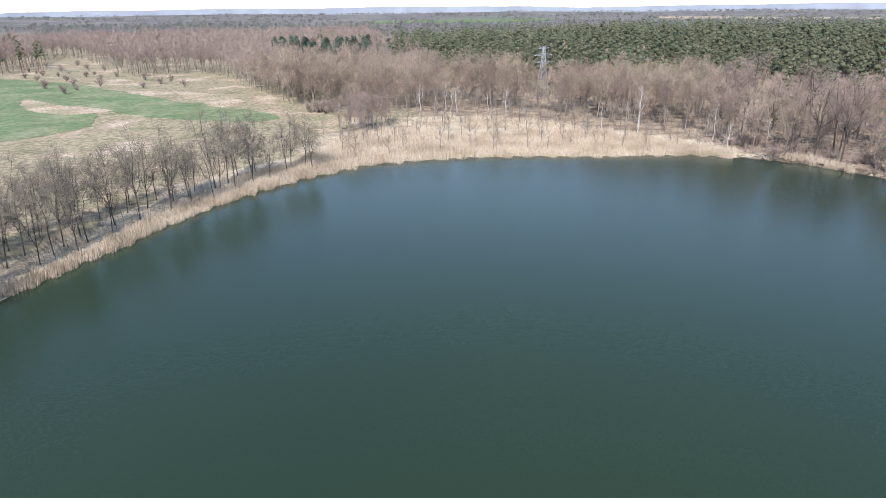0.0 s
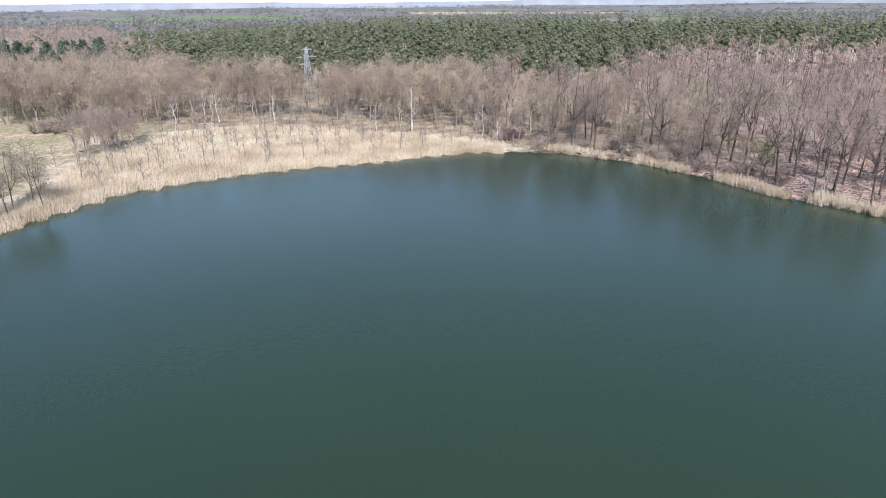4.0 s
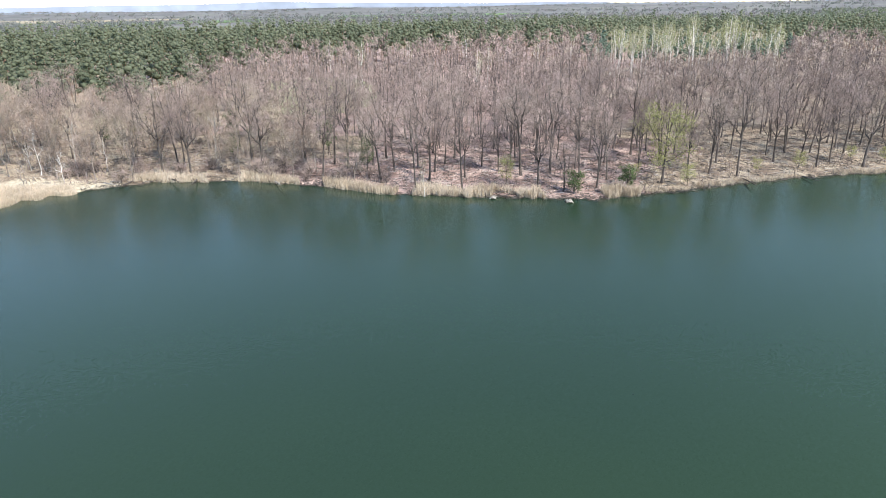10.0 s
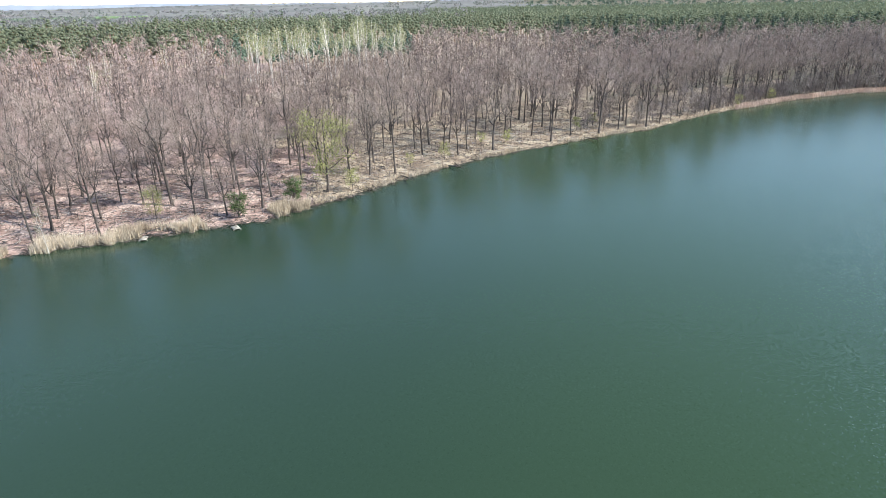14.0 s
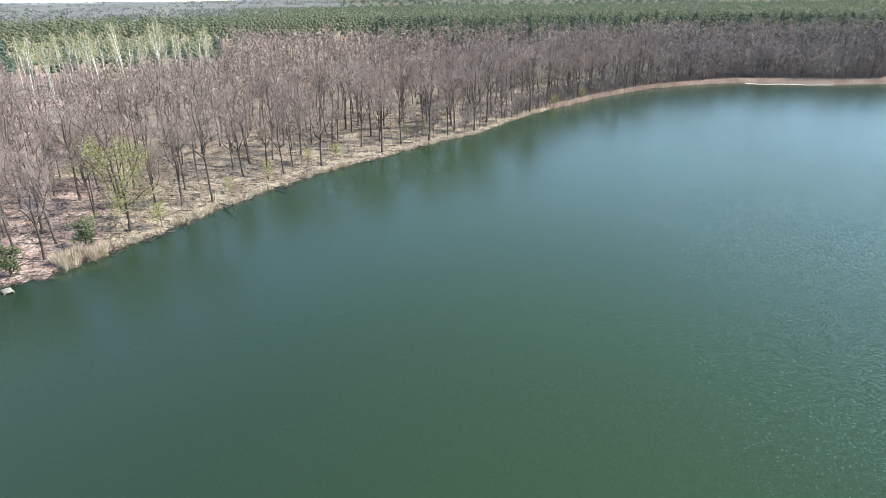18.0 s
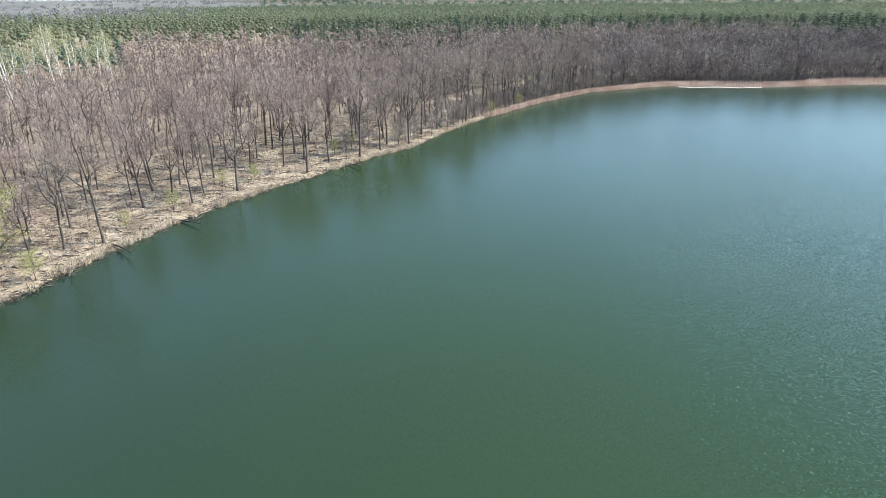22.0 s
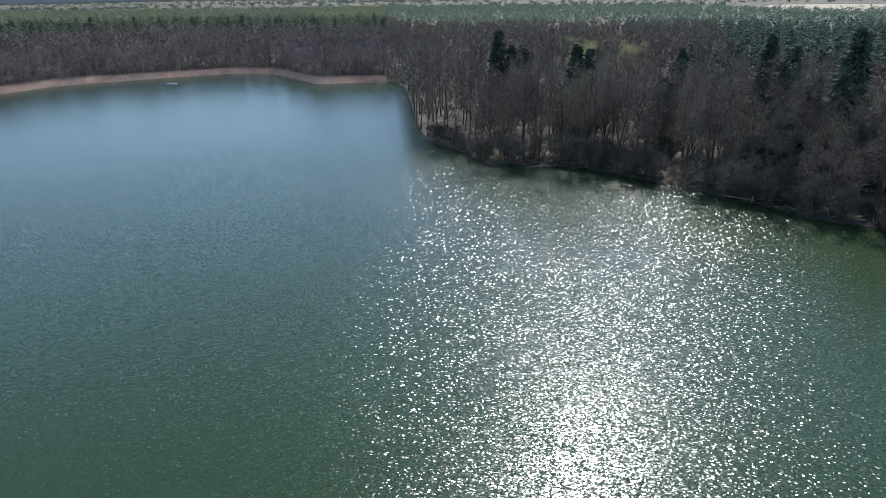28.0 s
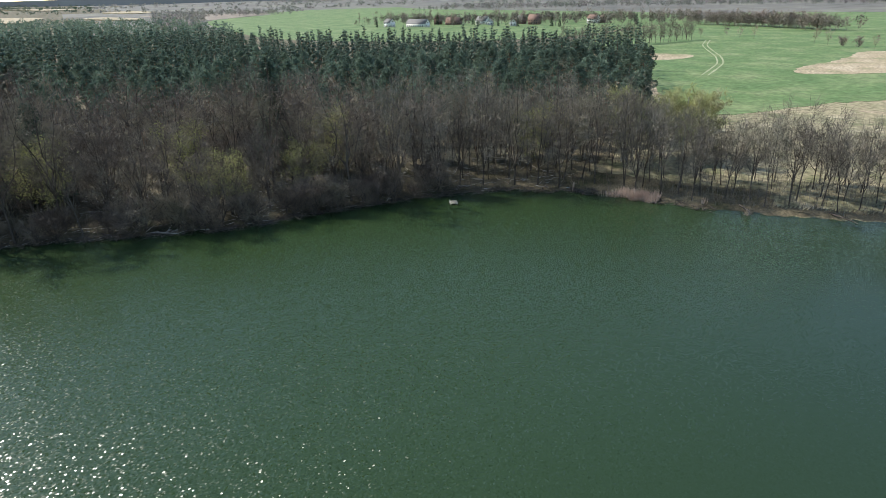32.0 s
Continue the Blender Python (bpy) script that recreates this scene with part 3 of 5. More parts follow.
def polar(p):
    v = np.asarray(p, float)[..., :2] - MID
    return np.degrees(np.arctan2(v[..., 0], v[..., 1])), np.hypot(v[..., 0], v[..., 1])


def spot(a, r):
    a = np.radians(a)
    return np.stack([MID[0] + r * np.sin(a), MID[1] + r * np.cos(a)], -1)


def ramp01(x, a, b):
    t = np.clip((np.asarray(x, float) - a) / (b - a), 0, 1)
    return t * t * (3 - 2 * t)


def ground_z(p):
    a, r = polar(p)
    d = r - shore_r(a)
    x, y = np.asarray(p, float)[..., 0], np.asarray(p, float)[..., 1]
    z = np.where(d < 0, np.maximum(-3.0, 0.16 * d), 0.4 * ramp01(d, 0, 2) + 0.7 * ramp01(d, 2, 25))
    hill = ramp01(a, -14, 14) * (1 - ramp01(a, 70, 135))
    z = z + hill * (6.5 * ramp01(d, 40, 260) - 5.0 * ramp01(d, 500, 1100))
    z = z + 0.25 * np.sin(x * 0.11 + 1) * np.sin(y * 0.13) * ramp01(d, 3, 12) * (1 - ramp01(d, 25, 45))
    return z + 17.0 * ramp01(r, 1500, 4600) + 6 * np.sin(x * 0.0031) * np.sin(y * 0.0027 + 2) * ramp01(r, 1200, 3000)


def on_ground(p):
    return np.column_stack([p, ground_z(p)])


# marsh depth behind the northern waterline, by azimuth
def marsh(a):
    return np.interp(a, [-62, -45, -39, -30, -24, -18, -10, -5, 0, 5, 9, 11], [2, 6, 9, 12, 28, 52, 60, 45, 28, 12, 3, 0])


def make_ground():
    az = np.linspace(-180, 180, 1081)[:-1]
    rings = np.r_[-60, -25, -12, -6, -3, -1.5, -0.5, 0.5, 1.5, 3, 5, 8, 12, 17, 23, 30, 38, 48, 60, 75, 92, 112, 135, 160, 190, 225, 265, 310, 365, 430, 510, 610, 730, 880, 1060, 1280, 1550, 1880, 2280, 2750, 3300, 3900, 4600]
    A, D = np.meshgrid(az, rings)
    P = spot(A, np.maximum(shore_r(A) + D, 10))
    V = np.dstack([P, ground_z(P)]).reshape(-1, 3)
    V = np.vstack([V, [[*MID, -3.0]]])
    k, n = A.shape
    i, j = np.meshgrid(np.arange(k - 1), np.arange(n), indexing="ij")
    a0, a1 = i * n + j, i * n + (j + 1) % n
    T = np.concatenate([np.stack([a0, a1 + n, a1], -1).reshape(-1, 3), np.stack([a0, a0 + n, a1 + n], -1).reshape(-1, 3)])
    hub = np.stack([np.full(n, k * n), np.arange(n), (np.arange(n) + 1) % n], -1)
    T = np.concatenate([T, hub])
    me = tri_mesh("ground", V, T, M_LITTER, M_MEADOW, M_MARSH, M_SOIL, M_FAR, M_ROUGH, M_LITTERR)
    c = V[T].mean(1)
    a, r = polar(c)
    d = r - shore_r(a)
    a = a + 2.0 * np.sin(r * 0.05 + a * 0.3)
    slot = np.zeros(len(T), np.int32)
    slot[(a > 30 + 8 * np.sin(r * 0.09)) & (a < 66 + 6 * np.sin(r * 0.11))] = 6
    slot[(a < -14) & (a > -95)] = 1
    slot[(d < marsh(a) + 6) & (a > -62) & (a < 11) & (d > -20)] = 2
    slot[(a > -95) & (a < -60) & (d < 90)] = 5
    slot[(a > -95) & (a < -80) & (d < 12)] = 3
    slot[((a > 150) | (a < -95)) & (d > 0)] = 3
    slot[(a > 150) & (a < 180) & (d > -120)] = 3
    slot[(d > 60) & (a > 100) & (a < 160)] = 3
    slot[(d > 7) & (a > 114) & (a < 175)] = 3
    slot[(d > 0) & (d < 4) & (a > -96) & (a < -62)] = 3
    slot[r > 850] = 4
    slot[(r > 850) & ((a > 95) | (a < -137))] = 3
    me.polygons.foreach_set("material_index", slot)
    me.polygons.foreach_set("use_smooth", np.ones(len(T), bool))
    tagged(new("ground", me), "open ground of leaf litter, dry meadow and marsh round the lake", "ground", kind="structure")


def make_water():
    az = np.linspace(-180, 180, 721)[:-1]
    V = np.vstack([np.column_stack([spot(az, shore_r(az) + 4), np.zeros(720)]), [[*MID, 0]]])
    T = np.stack([np.full(720, 720), (np.arange(720) + 1) % 720, np.arange(720)], -1)
    tagged(new("water", tri_mesh("water", V, T, M_WATER)), "rippled green lake water under an open sky", "lake", kind="structure")


make_ground()
make_water()


def sheet(name, outline, mat, lift, label, category, fine=6.0, wobble=3.0):
    """A patch of ground cover that follows the land, inside a wavy outline."""
    o = np.array(outline, float)
    k = 10
    pts = []
    for i in range(len(o)):
        p0, p1, p2, p3 = o[i - 1], o[i], o[(i + 1) % len(o)], o[(i + 2) % len(o)]
        for t in np.arange(k) / k:
            pts.append(0.5 * (2 * p1 + (p2 - p0) * t + (2 * p0 - 5 * p1 + 4 * p2 - p3) * t * t + (3 * p1 - p0 - 3 * p2 + p3) * t ** 3))
    pts = np.array(pts) + rng.normal(size=(len(pts), 2)) * np.minimum(wobble * 0.4, 0.18 * np.linalg.norm(np.roll(pts, -1, 0) - pts, axis=1))[:, None]
    bm = bmesh.new()
    vs = [bm.verts.new((x, y, 0)) for x, y in pts]
    bm.faces.new(vs)
    bmesh.ops.triangulate(bm, faces=bm.faces[:])
    for _ in range(5):
        long = [e for e in bm.edges if e.calc_length() > fine * 3]
        if not long or len(bm.verts) > 9000:
            break
        bmesh.ops.subdivide_edges(bm, edges=long, cuts=1)
        bmesh.ops.triangulate(bm, faces=bm.faces[:])
    for v in bm.verts:
        v.co.z = float(ground_z(np.array([v.co.x, v.co.y]))) + lift
    rim_edges = [e for e in bm.edges if e.is_boundary]
    skirt = bmesh.ops.extrude_edge_only(bm, edges=rim_edges)["geom"]
    for v in skirt:
        if isinstance(v, bmesh.types.BMVert):
            v.co.z -= lift + 0.3
    bmesh.ops.recalc_face_normals(bm, faces=bm.faces[:])
    me = bpy.data.meshes.new(name)
    bm.to_mesh(me)
    bm.free()
    me.materials.append(mat)
    return tagged(new(name, me), label, category, kind="structure")


# fields and bare patches to the north-west and west
sheet("green_field", [(-260, 352), (-203, 340), (-164, 310), (-113, 265), (-60, 224), (-62, 208), (-97, 218), (-125, 232), (-113, 199), (-140, 178), (-260, 230)], M_FIELDN, 0.12, "field of short green crop beside the dry meadow", "field")
sheet("green_field", [(-140, 22), (-158, 45), (-178, 75), (-205, 150), (-290, 240), (-500, 320), (-880, 350), (-1000, 100), (-760, 40), (-600, -20), (-435, -60), (-330, -30), (-235, -2), (-170, 8)], M_FIELD, 0.07, "wide green field west of the lake", "field", 5)
sheet("green_field", [(-430, -290), (-520, -410), (-880, -735), (-1230, -845), (-1440, -985), (-2000, -950), (-1500, -560), (-1100, -60), (-760, 30), (-600, -30), (-470, -80), (-420, -160)], M_FIELD, 0.1, "green field round the village", "field", 14)
sheet("ploughed_field", [(-968, -880), (-905, -760), (-1230, -870), (-1420, -1010), (-1290, -1250), (-1100, -1050)], M_PLOUGH, 0.5, "brown ploughed field beside the pine forest", "field", 30)
for far_strip in ([(-480, -1220), (-790, -1090), (-1130, -1480), (-750, -1750)], [(-1003, -1147), (-914, -949), (-975, -965), (-1090, -1175)], [(-1561, -1674), (-1500, -1496), (-1620, -1530), (-1720, -1710)], [(-1843, -2483), (-1712, -2108), (-1900, -2150), (-2050, -2500)]):
    sheet("stubble_field", far_strip, M_SAND, 2.5, "pale yellow strip of stubble between far woods", "field", 30)
for plain in ([(520, 1500), (900, 1420), (1180, 1250), (1250, 1420), (900, 1700), (540, 1750)], [(1350, 1250), (1700, 900), (1900, 1000), (1560, 1450)], [(-150, 1900), (250, 1850), (300, 2150), (-200, 2250)]):
    sheet("green_field", plain, M_FIELD, 1.5, "pale green field on the plain beyond the forest", "field", 60)
sheet("stubble_field", [(700, 1950), (1200, 1800), (1400, 2000), (800, 2250)], M_SAND, 1.5, "pale yellow field on the plain beyond the forest", "field", 60)
sheet("grass_clearing", [(196, 232), (222, 226), (224, 202), (192, 168), (166, 166), (158, 184)], M_MOSS, 0.15, "mossy green clearing in the bare wood", "clearing")
sheet("dry_patch", [(-243, 60), (-262, 60), (-300, 82), (-350, 105), (-345, 135), (-280, 105), (-251, 90)], M_SAND, 0.13, "dry sandy patch in the green field", "field patch")
sheet("dry_patch", [(-290, -12), (-301, 12), (-323, 17), (-332, -19), (-305, -28)], M_SAND, 0.13, "dry reedy patch beside the pine wood", "field patch")
sheet("dry_patch", [(-122, 236), (-150, 250), (-175, 270), (-160, 244), (-135, 226)], M_SAND, 0.2, "dry grass tongue in the green field", "field patch", 6, 2)
sheet("dry_patch", [(-48, 214), (-31, 215), (-22, 202), (-33, 193), (-46, 200)], M_SAND, 0.2, "pale trampled grass beside the marsh", "field patch", 6, 2)
sheet("dry_patch", [(-86, 246), (-100, 262), (-120, 290), (-100, 282), (-80, 258)], M_SAND, 0.16, "pale dry grass along the field edge", "field patch", 6, 2)
def ribbon(name, path, width, mat, lift, label):
    path = np.array(path, float)
    t = np.linspace(0, 1, 40)
    k = np.linspace(0, 1, len(path))
    p = np.column_stack([np.interp(t, k, path[:, 0]), np.interp(t, k, path[:, 1])])
    for _ in range(6):
        p[1:-1] = (p[:-2] + p[1:-1] * 2 + p[2:]) / 4
    side = np.gradient(p, axis=0)[:, ::-1] * [1, -1]
    side /= np.linalg.norm(side, axis=1, keepdims=True)
    w = width * (1 + 0.2 * rng.normal(size=(40, 1)))
    L, R = p + side * w / 2, p - side * w / 2
    V = np.vstack([np.column_stack([q, np.maximum(ground_z(q), 0) + lift]) for q in (L, R)])
    i = np.arange(39)
    tagged(new(name, tri_mesh(name, V, np.vstack([np.stack([i, i + 1, i + 41], -1), np.stack([i, i + 41, i + 40], -1)]), mat)), label, "track", kind="structure")


for off in (0.0, 2.6):
    ribbon("track", [(-231 - off * 0.3, 20 + off), (-280, 29 + off), (-318, 29.5 + off), (-350, 27 + off), (-390, 25 + off), (-435, 29 + off)], 0.8, M_TRACK, 0.16, "pale worn wheel track across the green field")


bar_a = np.linspace(129.2, 135.8, 9)
ribbon("sandbar", spot(bar_a, shore_r(bar_a) - 5.6 + 1.1 * np.sin(bar_a * 2.1)), 2.4, M_SHELL, 0.1, "pale sandbar along the reeds of the southern bay")


# ---- woods ----
taken = {}


def scatter(a0, a1, d0, d1, gap, fn=None, cap=100000):
    """Places at least gap apart, between two azimuths and two distances from the waterline."""
    aa = np.linspace(a0, a1, 60)
    R = shore_r(aa)
    area = np.mean(((R + d1) ** 2 - (R + d0) ** 2) / 2) * radians(a1 - a0)
    tries = int(min(4 * area / gap ** 2, 40000))
    a = rng.uniform(a0, a1, tries)
    R = shore_r(a)
    r = np.sqrt((R + d0) ** 2 + rng.uniform(0, 1, tries) * ((R + d1) ** 2 - (R + d0) ** 2))
    P, out = spot(a, r), []
    keep = np.ones(tries, bool) if fn is None else fn(a, r, P)
    for p in P[keep]:
        i, j = int(p[0] // 4), int(p[1] // 4)
        n = int(gap // 4) + 1
        ok = True
        for u in range(i - n, i + n + 1):
            for w in range(j - n, j + n + 1):
                for q, g in taken.get((u, w), ()):
                    if (q[0] - p[0]) ** 2 + (q[1] - p[1]) ** 2 < max(gap * 0.5, min(gap, g)) ** 2:
                        ok = False
                        break
                if not ok:
                    break
            if not ok:
                break
        if ok:
            taken.setdefault((i, j), []).append((p, gap))
            out.append(p)
            if len(out) >= cap:
                break
    return np.array(out).reshape(-1, 2)


def plant(kind, places, protos, label, category, group, size=(0.85, 1.15), sink=0.1):
    """Single trees with their parts: copies of a few models, each turned and scaled."""
    if not len(places):
        return
    Z = ground_z(places)
    made = {}
    for n, (p, z) in enumerate(zip(places, Z)):
        k = n % len(protos)
        s = rng.uniform(*size)
        m = Matrix.Translation((p[0], p[1], z - sink)) @ Matrix.Rotation(rng.uniform(0, 6.28), 4, "Z") @ Matrix.Diagonal((s, s, s * rng.uniform(0.92, 1.08), 1))
        if k not in made:
            made[k] = thing(kind, protos[k], label, category, group)
            made[k].matrix_basis = m
        else:
            c = copy_thing(made[k], pose(0, 0, 0))
            c.matrix_basis = m


def wood(name, places, kinds, mats, label, category, size=(0.85, 1.15)):
    """A stand of trees that nobody could count, as one object."""
    if not len(places):
        return
    n = len(places)
    got = merge(kinds, on_ground(places) - [0, 0, 0.1], rng.uniform(0, 6.28, n), rng.uniform(*size, n), rng.integers(0, len(kinds), n))
    V, T = join(got)
    me = tri_mesh(name, V, T, *mats)
    me.polygons.foreach_set("use_smooth", np.ones(len(T), bool))
    me.polygons.foreach_set("material_index", np.repeat(np.arange(len(got)), [len(t) for _, t in got]).astype(np.int32))
    tagged(new(name, me), label, category, kind="stuff")


def models(name, count, fn, mats, parts=("trunk", "crown")):
    out = []
    for _ in range(count):
        pieces = fn()
        out.append([(q, tri_mesh(name + "_" + q, *pc, m)) for q, pc, m in zip(parts, pieces, mats)])
    return out


oak = models("oak", 9, lambda: canopy_tree(rng.uniform(15.5, 20), rng.uniform(4.6, 6.2), rng.uniform(0.2, 0.27), rng.uniform(0.4, 0.54), int(rng.integers(4, 6)), 5, 1900, 1.1, 0.04, stout=0.055)[:2], (M_BARKD, M_TWIG))
grey = models("beech", 6, lambda: canopy_tree(rng.uniform(14, 18.5), rng.uniform(3.8, 5.0), 0.16, rng.uniform(0.2, 0.34), 4, 5, 1250, 1.15, 0.068, lean=0.07, stout=0.03, dead=6)[:2], (M_BARK, M_TWIGG))
alder = models("alder", 4, lambda: canopy_tree(rng.uniform(11.5, 14), 2.4, 0.11, 0.3, 3, 5, 1000, 0.9, 0.045, stout=0.02)[:2], (M_BARK, M_TWIG))
birch = models("birch", 3, lambda: canopy_tree(rng.uniform(17, 20), 2.4, 0.15, 0.45, 3, 6, 700, 1.0, 0.03, stout=0.03)[:2], (M_BIRCH, M_TWIGB))
deadw = models("deadw", 4, lambda: bare_tree(rng.uniform(6, 9.5), 1.1, 0.08, 0.35, 6, 1, 90, 0.8, 0.04, lean=0.08, rise=1.2)[:2], (M_BARK, M_BARK))
snag = models("snag", 4, lambda: bare_tree(rng.uniform(6, 10), 1.2, 0.09, 0.4, 5, 1, 60, 0.8, 0.04, lean=0.08, rise=1.2)[:2], (M_BARKP, M_BARKP))
pine = models("pine", 4, lambda: pine_tree(rng.uniform(16, 18.5), 2.3, 44, 18, 0.66), (M_PINEB, M_NEEDLEW))
spruce = models("spruce", 3, lambda: spruce_tree(rng.uniform(18, 24), 5.6, 32, 13, 2.1), (M_BARKD, M_SPRUCE))


def green_model(h, s, leaves, size, mat):
    w, c, S = bare_tree(h, s, 0.2, 0.2, 12, 4, 400, 1.2, 0.05)
    return w, c, leafy(S, leaves, size, s * 0.16)


fresh = models("fresh", 3, lambda: green_model(15, 4.6, 3600, 0.26, M_LEAF), (M_BARKD, M_TWIGG, M_LEAF), ("trunk", "crown", "leaves"))
ever = models("ever", 3, lambda: green_model(5.0, 1.6, 1100, 0.3, M_EVER), (M_BARKD, M_TWIGG, M_EVER), ("trunk", "crown", "leaves"))


leafing = models("leafing", 3, lambda: green_model(16, 3.4, 6500, 0.3, M_LEAFP), (M_BIRCH, M_TWIGB, M_LEAFP), ("trunk", "crown", "leaves"))
ivy = models("ivy", 3, lambda: green_model(11, 1.8, 1300, 0.28, M_EVER), (M_BARKD, M_TWIGG, M_EVER), ("trunk", "crown", "leaves"))


def bush_model(h, s, twigs):
    pieces = [bare_tree(h * rng.uniform(0.7, 1.1), s, 0.05, 0.15, 5, 1, twigs // 3, 0.9, 0.045, lean=0.3, sides=4)[:2] for _ in range(3)]
    return join([p[0] for p in pieces]), join([p[1] for p in pieces])


salder = models("salder", 5, lambda: canopy_tree(rng.uniform(10.5, 15.5), rng.uniform(3.2, 4.2), 0.11, rng.uniform(0.12, 0.22), 4, 4, 800, 1.2, 0.085, lean=0.06, sides=5, steps=4, stout=0.03)[:2], (M_BARKD, M_TWIGM))
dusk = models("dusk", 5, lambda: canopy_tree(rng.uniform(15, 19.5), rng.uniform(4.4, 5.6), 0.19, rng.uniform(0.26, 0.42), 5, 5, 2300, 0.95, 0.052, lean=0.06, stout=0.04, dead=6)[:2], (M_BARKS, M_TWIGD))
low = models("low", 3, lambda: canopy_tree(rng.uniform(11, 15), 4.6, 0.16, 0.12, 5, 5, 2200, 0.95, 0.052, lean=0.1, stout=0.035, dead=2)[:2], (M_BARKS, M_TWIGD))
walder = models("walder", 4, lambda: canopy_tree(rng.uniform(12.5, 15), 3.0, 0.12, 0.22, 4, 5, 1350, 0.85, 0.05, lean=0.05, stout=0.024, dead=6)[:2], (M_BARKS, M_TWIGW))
slim = models("slim", 5, lambda: canopy_tree(rng.uniform(11.5, 14.5), rng.uniform(2.4, 3.3), 0.11, rng.uniform(0.25, 0.4), 4, 5, 1150, 1.0, 0.05, lean=0.08, stout=0.022, dead=6)[:2], (M_BARKD, M_TWIGW))
bush = models("bush", 3, lambda: bush_model(3.5, 1.4, 600), (M_BARKD, M_TWIG), ("stem", "crown"))

dark_bush = models("dark_bush", 3, lambda: bush_model(3.5, 1.5, 750), (M_BARKS, M_TWIGD), ("stem", "crown"))

# the same trees, simpler, for the stands behind
far_oak = [canopy_tree(rng.uniform(15, 19.5), rng.uniform(4.4, 5.6), 0.18, rng.uniform(0.36, 0.48), 4, 3, 310, 1.45, 0.14, sides=4, steps=3, stout=0.05, dead=0)[:2] for _ in range(6)]
far_pine = [clumped_pine(rng.uniform(14, 20), rng.uniform(2.6, 3.5), 9, 60) for _ in range(8)]
dim_oak = [canopy_tree(rng.uniform(16, 19.5), 4.8, 0.18, 0.42, 3, 2, 125, 1.8, 0.28, sides=3, steps=2, stout=0.07, dead=0)[:2] for _ in range(6)]
slim_pine = [clumped_pine(rng.uniform(15, 19.5), rng.uniform(2.0, 2.6), 10, 70, 0.42, 3, 0.75) for _ in range(8)]
dim_pine = [clumped_pine(rng.uniform(14.5, 20.5), rng.uniform(2.9, 3.8), 6, 24) for _ in range(8)]
def far_tree(w, h, n=26):
    """A tree far off: a loose crown of leafy or twiggy sprays."""
    c = unit(rng.normal(size=(n, 3))) * rng.uniform(0.3, 1.0, (n, 1)) * [w, w, h * 0.42] + [0, 0, h * 0.55]
    fine = min(1.0, math.sqrt(26 / n))
    return slivers(c, unit(rng.normal(size=(n, 3)) + [0, 0, 0.5]), w * 0.62 * fine, w * 0.36 * fine)



far_spruce = [spruce_tree(rng.uniform(19, 24), 3.2, 14, 6, 2.2) for _ in range(3)]

def green_birch(h):
    """Birch coming into leaf: white stem, narrow drooping crown with small pale leaves."""
    w, c, S = canopy_tree(h, 2.9, 0.24, 0.55, 3, 6, 420, 1.1, 0.05, lean=0.05, stout=0.05, dead=0)
    return w, c, leafy(S, 520, 0.28, 0.5)


bank_a = rng.uniform(10, 35, 26)

# landmark trees first
plant("oak_tree", np.array([[138.5, 51.1]]), fresh, "oak with fresh yellow-green leaves by the shore", "tree", "", (1.12, 1.13))
plant("shore_birch", np.array([[107.0, 88.9]]), birch[:1], "small pale bare birch among the reeds", "tree", "", (0.42, 0.43))
plant("holly_bush", np.array([[132.0, 56.1], [122.7, 63.8]]), ever, "dark evergreen bush at the waterside", "bush", "evergreen bushes", (0.9, 1.0))
for p in ((138.5, 51.1), (132.0, 56.1)):
    taken.setdefault((int(p[0] // 4), int(p[1] // 4)), []).append((np.array(p), 5.0))

# east shore: bare oaks over brown litter
east = scatter(11, 122, 2.5, 62, 5.3, lambda a, r, P: np.sin(P[:, 0] * 0.16 + 1) * np.sin(P[:, 1] * 0.14) > -0.55)
a, r = polar(east)
d = r - shore_r(a)
order = np.argsort(d + rng.uniform(0, 8, len(d)))
east = east[order]
pale = polar(east)[0] < 32
near_grey, near_oak = east[pale], east[~pale]
plant("bare_oak", near_oak[:290], oak, "leafless oak with dark trunk and brown twigs", "tree", "bare oaks on the east shore", (0.72, 1.12))
wood("bare_woodland", near_oak[290:], far_oak, (M_BARKD, M_TWIG), "leafless oak wood behind the shore", "woodland")
plant("bare_beech", near_grey[:200], [grey[0], oak[1], grey[1], oak[3], grey[2]], "leafless grey beech with greenish twigs", "tree", "bare trees at the north-east bank")
wood("bare_woodland", near_grey[200:], far_oak, (M_BARK, M_TWIGG), "leafless mixed wood behind the bank", "woodland")
plant("pale_trunk", scatter(9, 34, 3, 25, 6, cap=30), snag, "pale leaning dead trunk at the bank", "dead tree", "pale dead trunks", (1.0, 1.5))
plant("fresh_tree", scatter(14, 118, 4, 40, 18, cap=14), fresh, "small tree in fresh yellow-green leaf", "tree", "trees in fresh leaf", (0.4, 0.62))
plant("shore_shrub", scatter(38, 120, 1.5, 14, 6, cap=44), fresh, "small shrub in yellow-green leaf at the water", "bush", "leafing shrubs on the east shore", (0.2, 0.42))
plant("ivy_tree", scatter(13, 36, 5, 45, 7, cap=16), ivy, "bare tree overgrown with green ivy", "tree", "ivy-clad trees on the bank", (0.8, 1.2))
plant("bank_bush", spot(bank_a, shore_r(bank_a) + rng.uniform(1, 14, 26)), bush, "leafless bush on the wooded bank", "bush", "bushes on the north-east bank", (0.7, 1.4))
stand = scatter(66, 80.5, 144, 168, 5.6, cap=34)
wood("pine_forest", scatter(64, 82, 171, 216, 4.6), far_pine, (M_PINEB, M_NEEDLEW), "dark pines behind the birches", "woodland", (0.65, 0.85))
